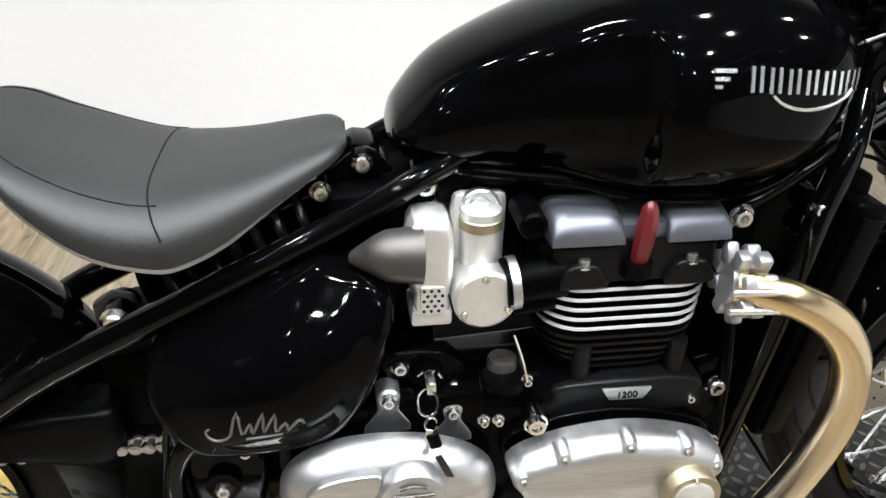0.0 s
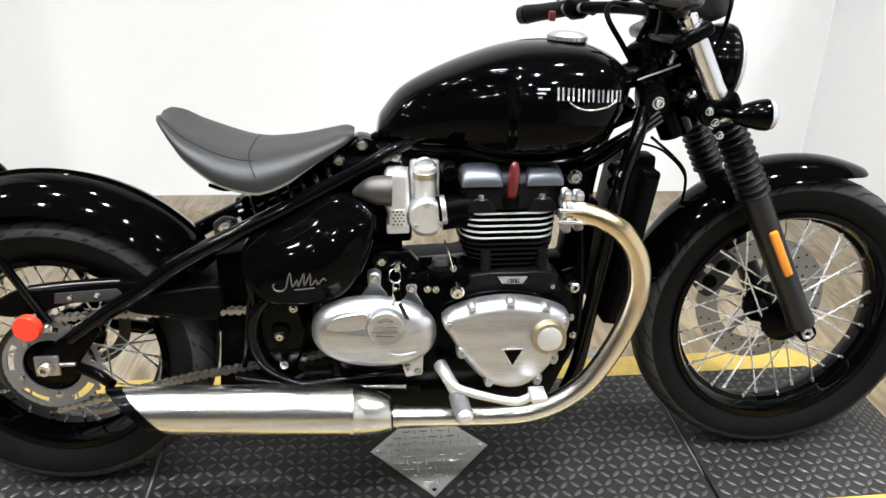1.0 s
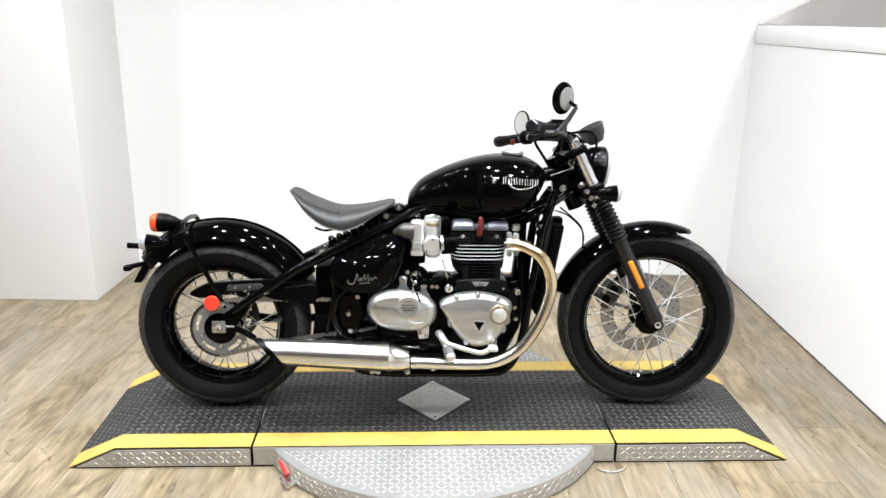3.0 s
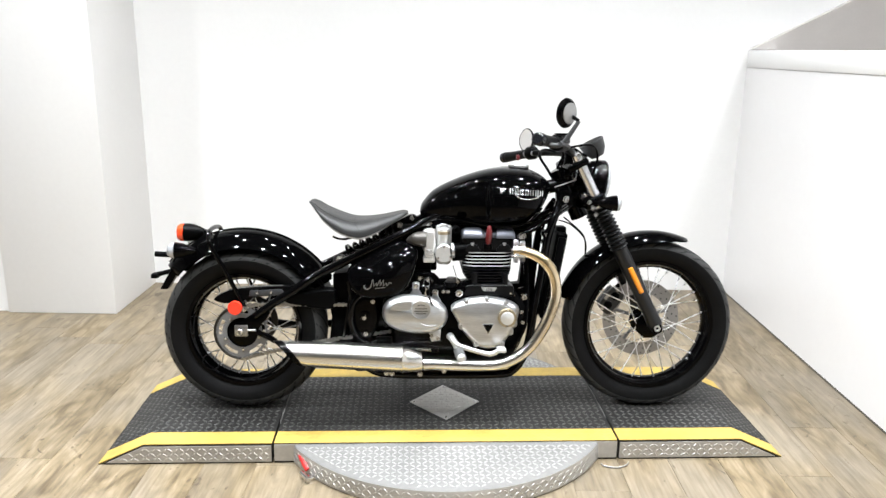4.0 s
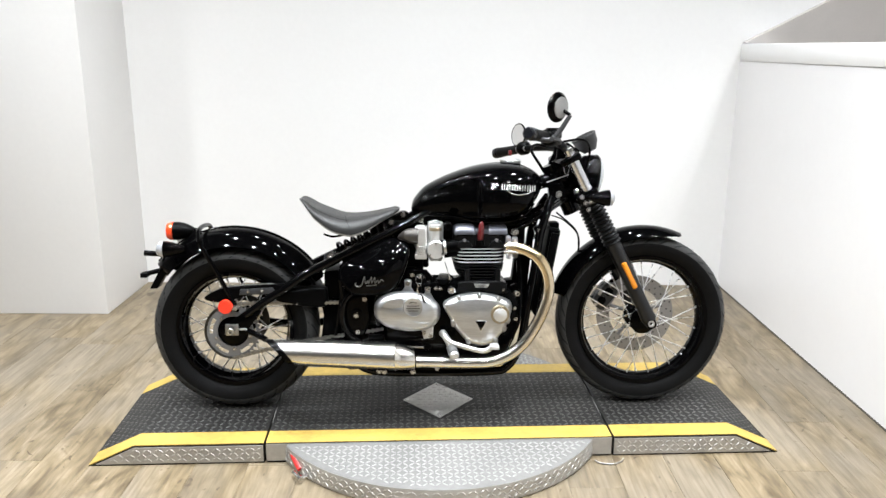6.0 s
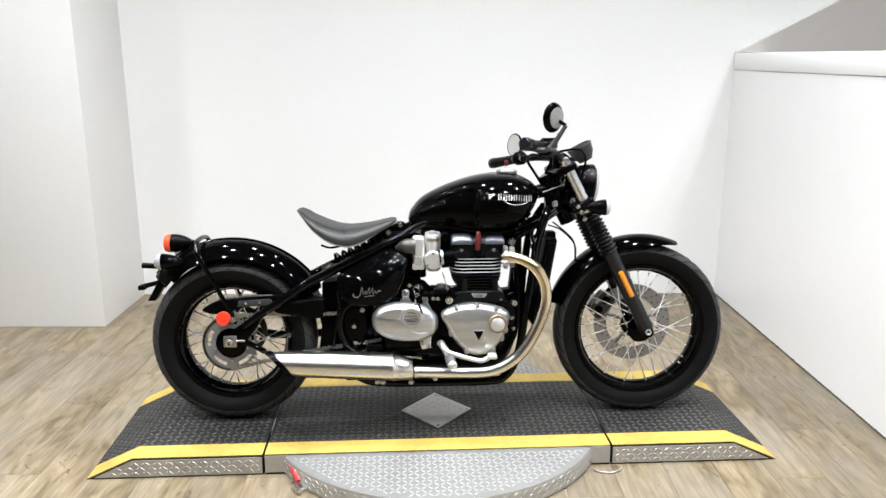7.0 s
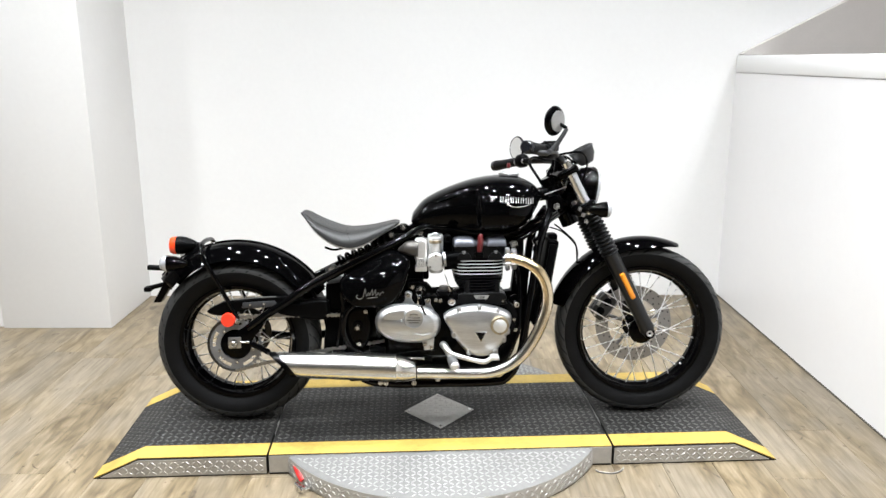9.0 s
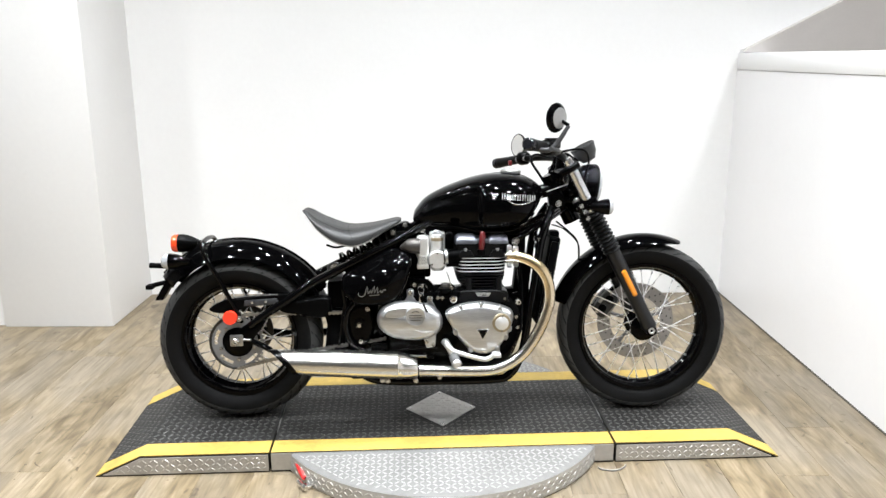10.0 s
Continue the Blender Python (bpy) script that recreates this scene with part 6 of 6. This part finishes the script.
part("cable_clamp", box(1.22, 1.27, -0.05, 0.05, 0.945, 0.965, 0.006), CHROME, bike)

# ---- cables ----
for pts, r in (
    ([(1.14, -0.22, 0.995), (1.25, -0.18, 1.01), (1.30, -0.09, 0.97), (1.29, -0.07, 0.90), (1.26, -0.06, 0.80)], 0.004),
    ([(1.14, 0.22, 0.96), (1.24, 0.16, 0.99), (1.285, 0.06, 0.95), (1.27, 0.03, 0.84)], 0.004),
    ([(1.19, -0.06, 0.74), (1.24, -0.05, 0.70), (1.275, -0.04, 0.66), (1.285, -0.02, 0.60), (1.30, 0.05, 0.54), (1.38, 0.08, 0.45)], 0.003),
    ([(1.17, -0.07, 0.73), (1.22, -0.06, 0.71), (1.28, -0.03, 0.65), (1.29, 0.0, 0.58)], 0.0025),
    ([(1.18, 0.13, 0.975), (1.125, 0.06, 0.982), (1.105, 0.01, 0.96), (1.135, 0.0, 0.91), (1.165, -0.01, 0.86), (1.19, -0.01, 0.82)], 0.0055),
    ([(1.19, 0.02, 0.95), (1.175, 0.03, 0.91), (1.16, 0.02, 0.86), (1.18, 0.0, 0.82)], 0.0055),
):
    part("cable", tube(pts, r, 8), DARK, bike, "thin black control cable")
for x, z in ((1.20, 0.90), (1.18, 0.87), (1.215, 0.865), (1.25, 0.845), (1.235, 0.82)):
    part("connector", box(x - 0.014, x + 0.014, -0.055, -0.025, z - 0.012, z + 0.012, 0.004), BLACK, bike)
part("clutch_rod", tube([(1.152, -0.06, 0.851), (1.19, -0.06, 0.864), (1.232, -0.06, 0.879)], 0.0018, 8), BARMETAL, bike, "thin bright control rod")
brace = part("frame_brace", slab([(1.128, 0.712), (1.122, 0.736), (1.20, 0.792), (1.212, 0.772)], -0.056, -0.064, 0.002), BLACK, bike, "black ribbed frame brace")
for k in range(3):
    part("brace_rib", rod((1.129 - 0.003 * k, -0.066, 0.7165 + 0.0085 * k), (1.2075 - 0.004 * k, -0.066, 0.7745 + 0.0085 * k), 0.0026, 8), GREYPLASTIC, brace)
part("horn", lathe([(0.0, -0.078), (0.012, -0.077), (0.018, -0.07), (0.02, -0.05), (0.0, -0.05)], 28, center=(1.262, 0, 0.815)), CHROME, bike, "bright round horn behind the fork")


# ---- floor planks ----
def planks():
    w, length, gap = 0.182, 1.22, 0.0008
    full = None
    bm = box(-w / 2 + gap / 2, w / 2 - gap / 2, -length / 2 + gap / 2, length / 2 - gap / 2, -0.012, 0.0, 0)
    bmesh.ops.bevel(bm, geom=[e for e in bm.edges if all(v.co.z > -0.001 for v in e.verts)], offset=0.0007, segments=1, affect="EDGES")
    rng = random.Random(4)
    rest = bmesh.new()
    for i in range(-18, 34):
        x = i * w
        off = rng.random() * length
        for j in range(-5, 3):
            y = off + j * length
            if y - length / 2 > BACK:
                continue
            near = -2.4 < x < 2.7 and -2.6 < y
            if not near:
                box(x - w / 2 + gap / 2, x + w / 2 - gap / 2, y - length / 2 + gap / 2, y + length / 2 - gap / 2, -0.012, 0.0, 0, bm=rest)
            elif full is None:
                full = part("plank", bm, PLANK, floor, at=pose(x, y, 0))
            else:
                again(full, floor, pose(x, y, 0))
    tagged(part("far_planks", rest, PLANK_FAR, floor), kind="stuff")


planks()
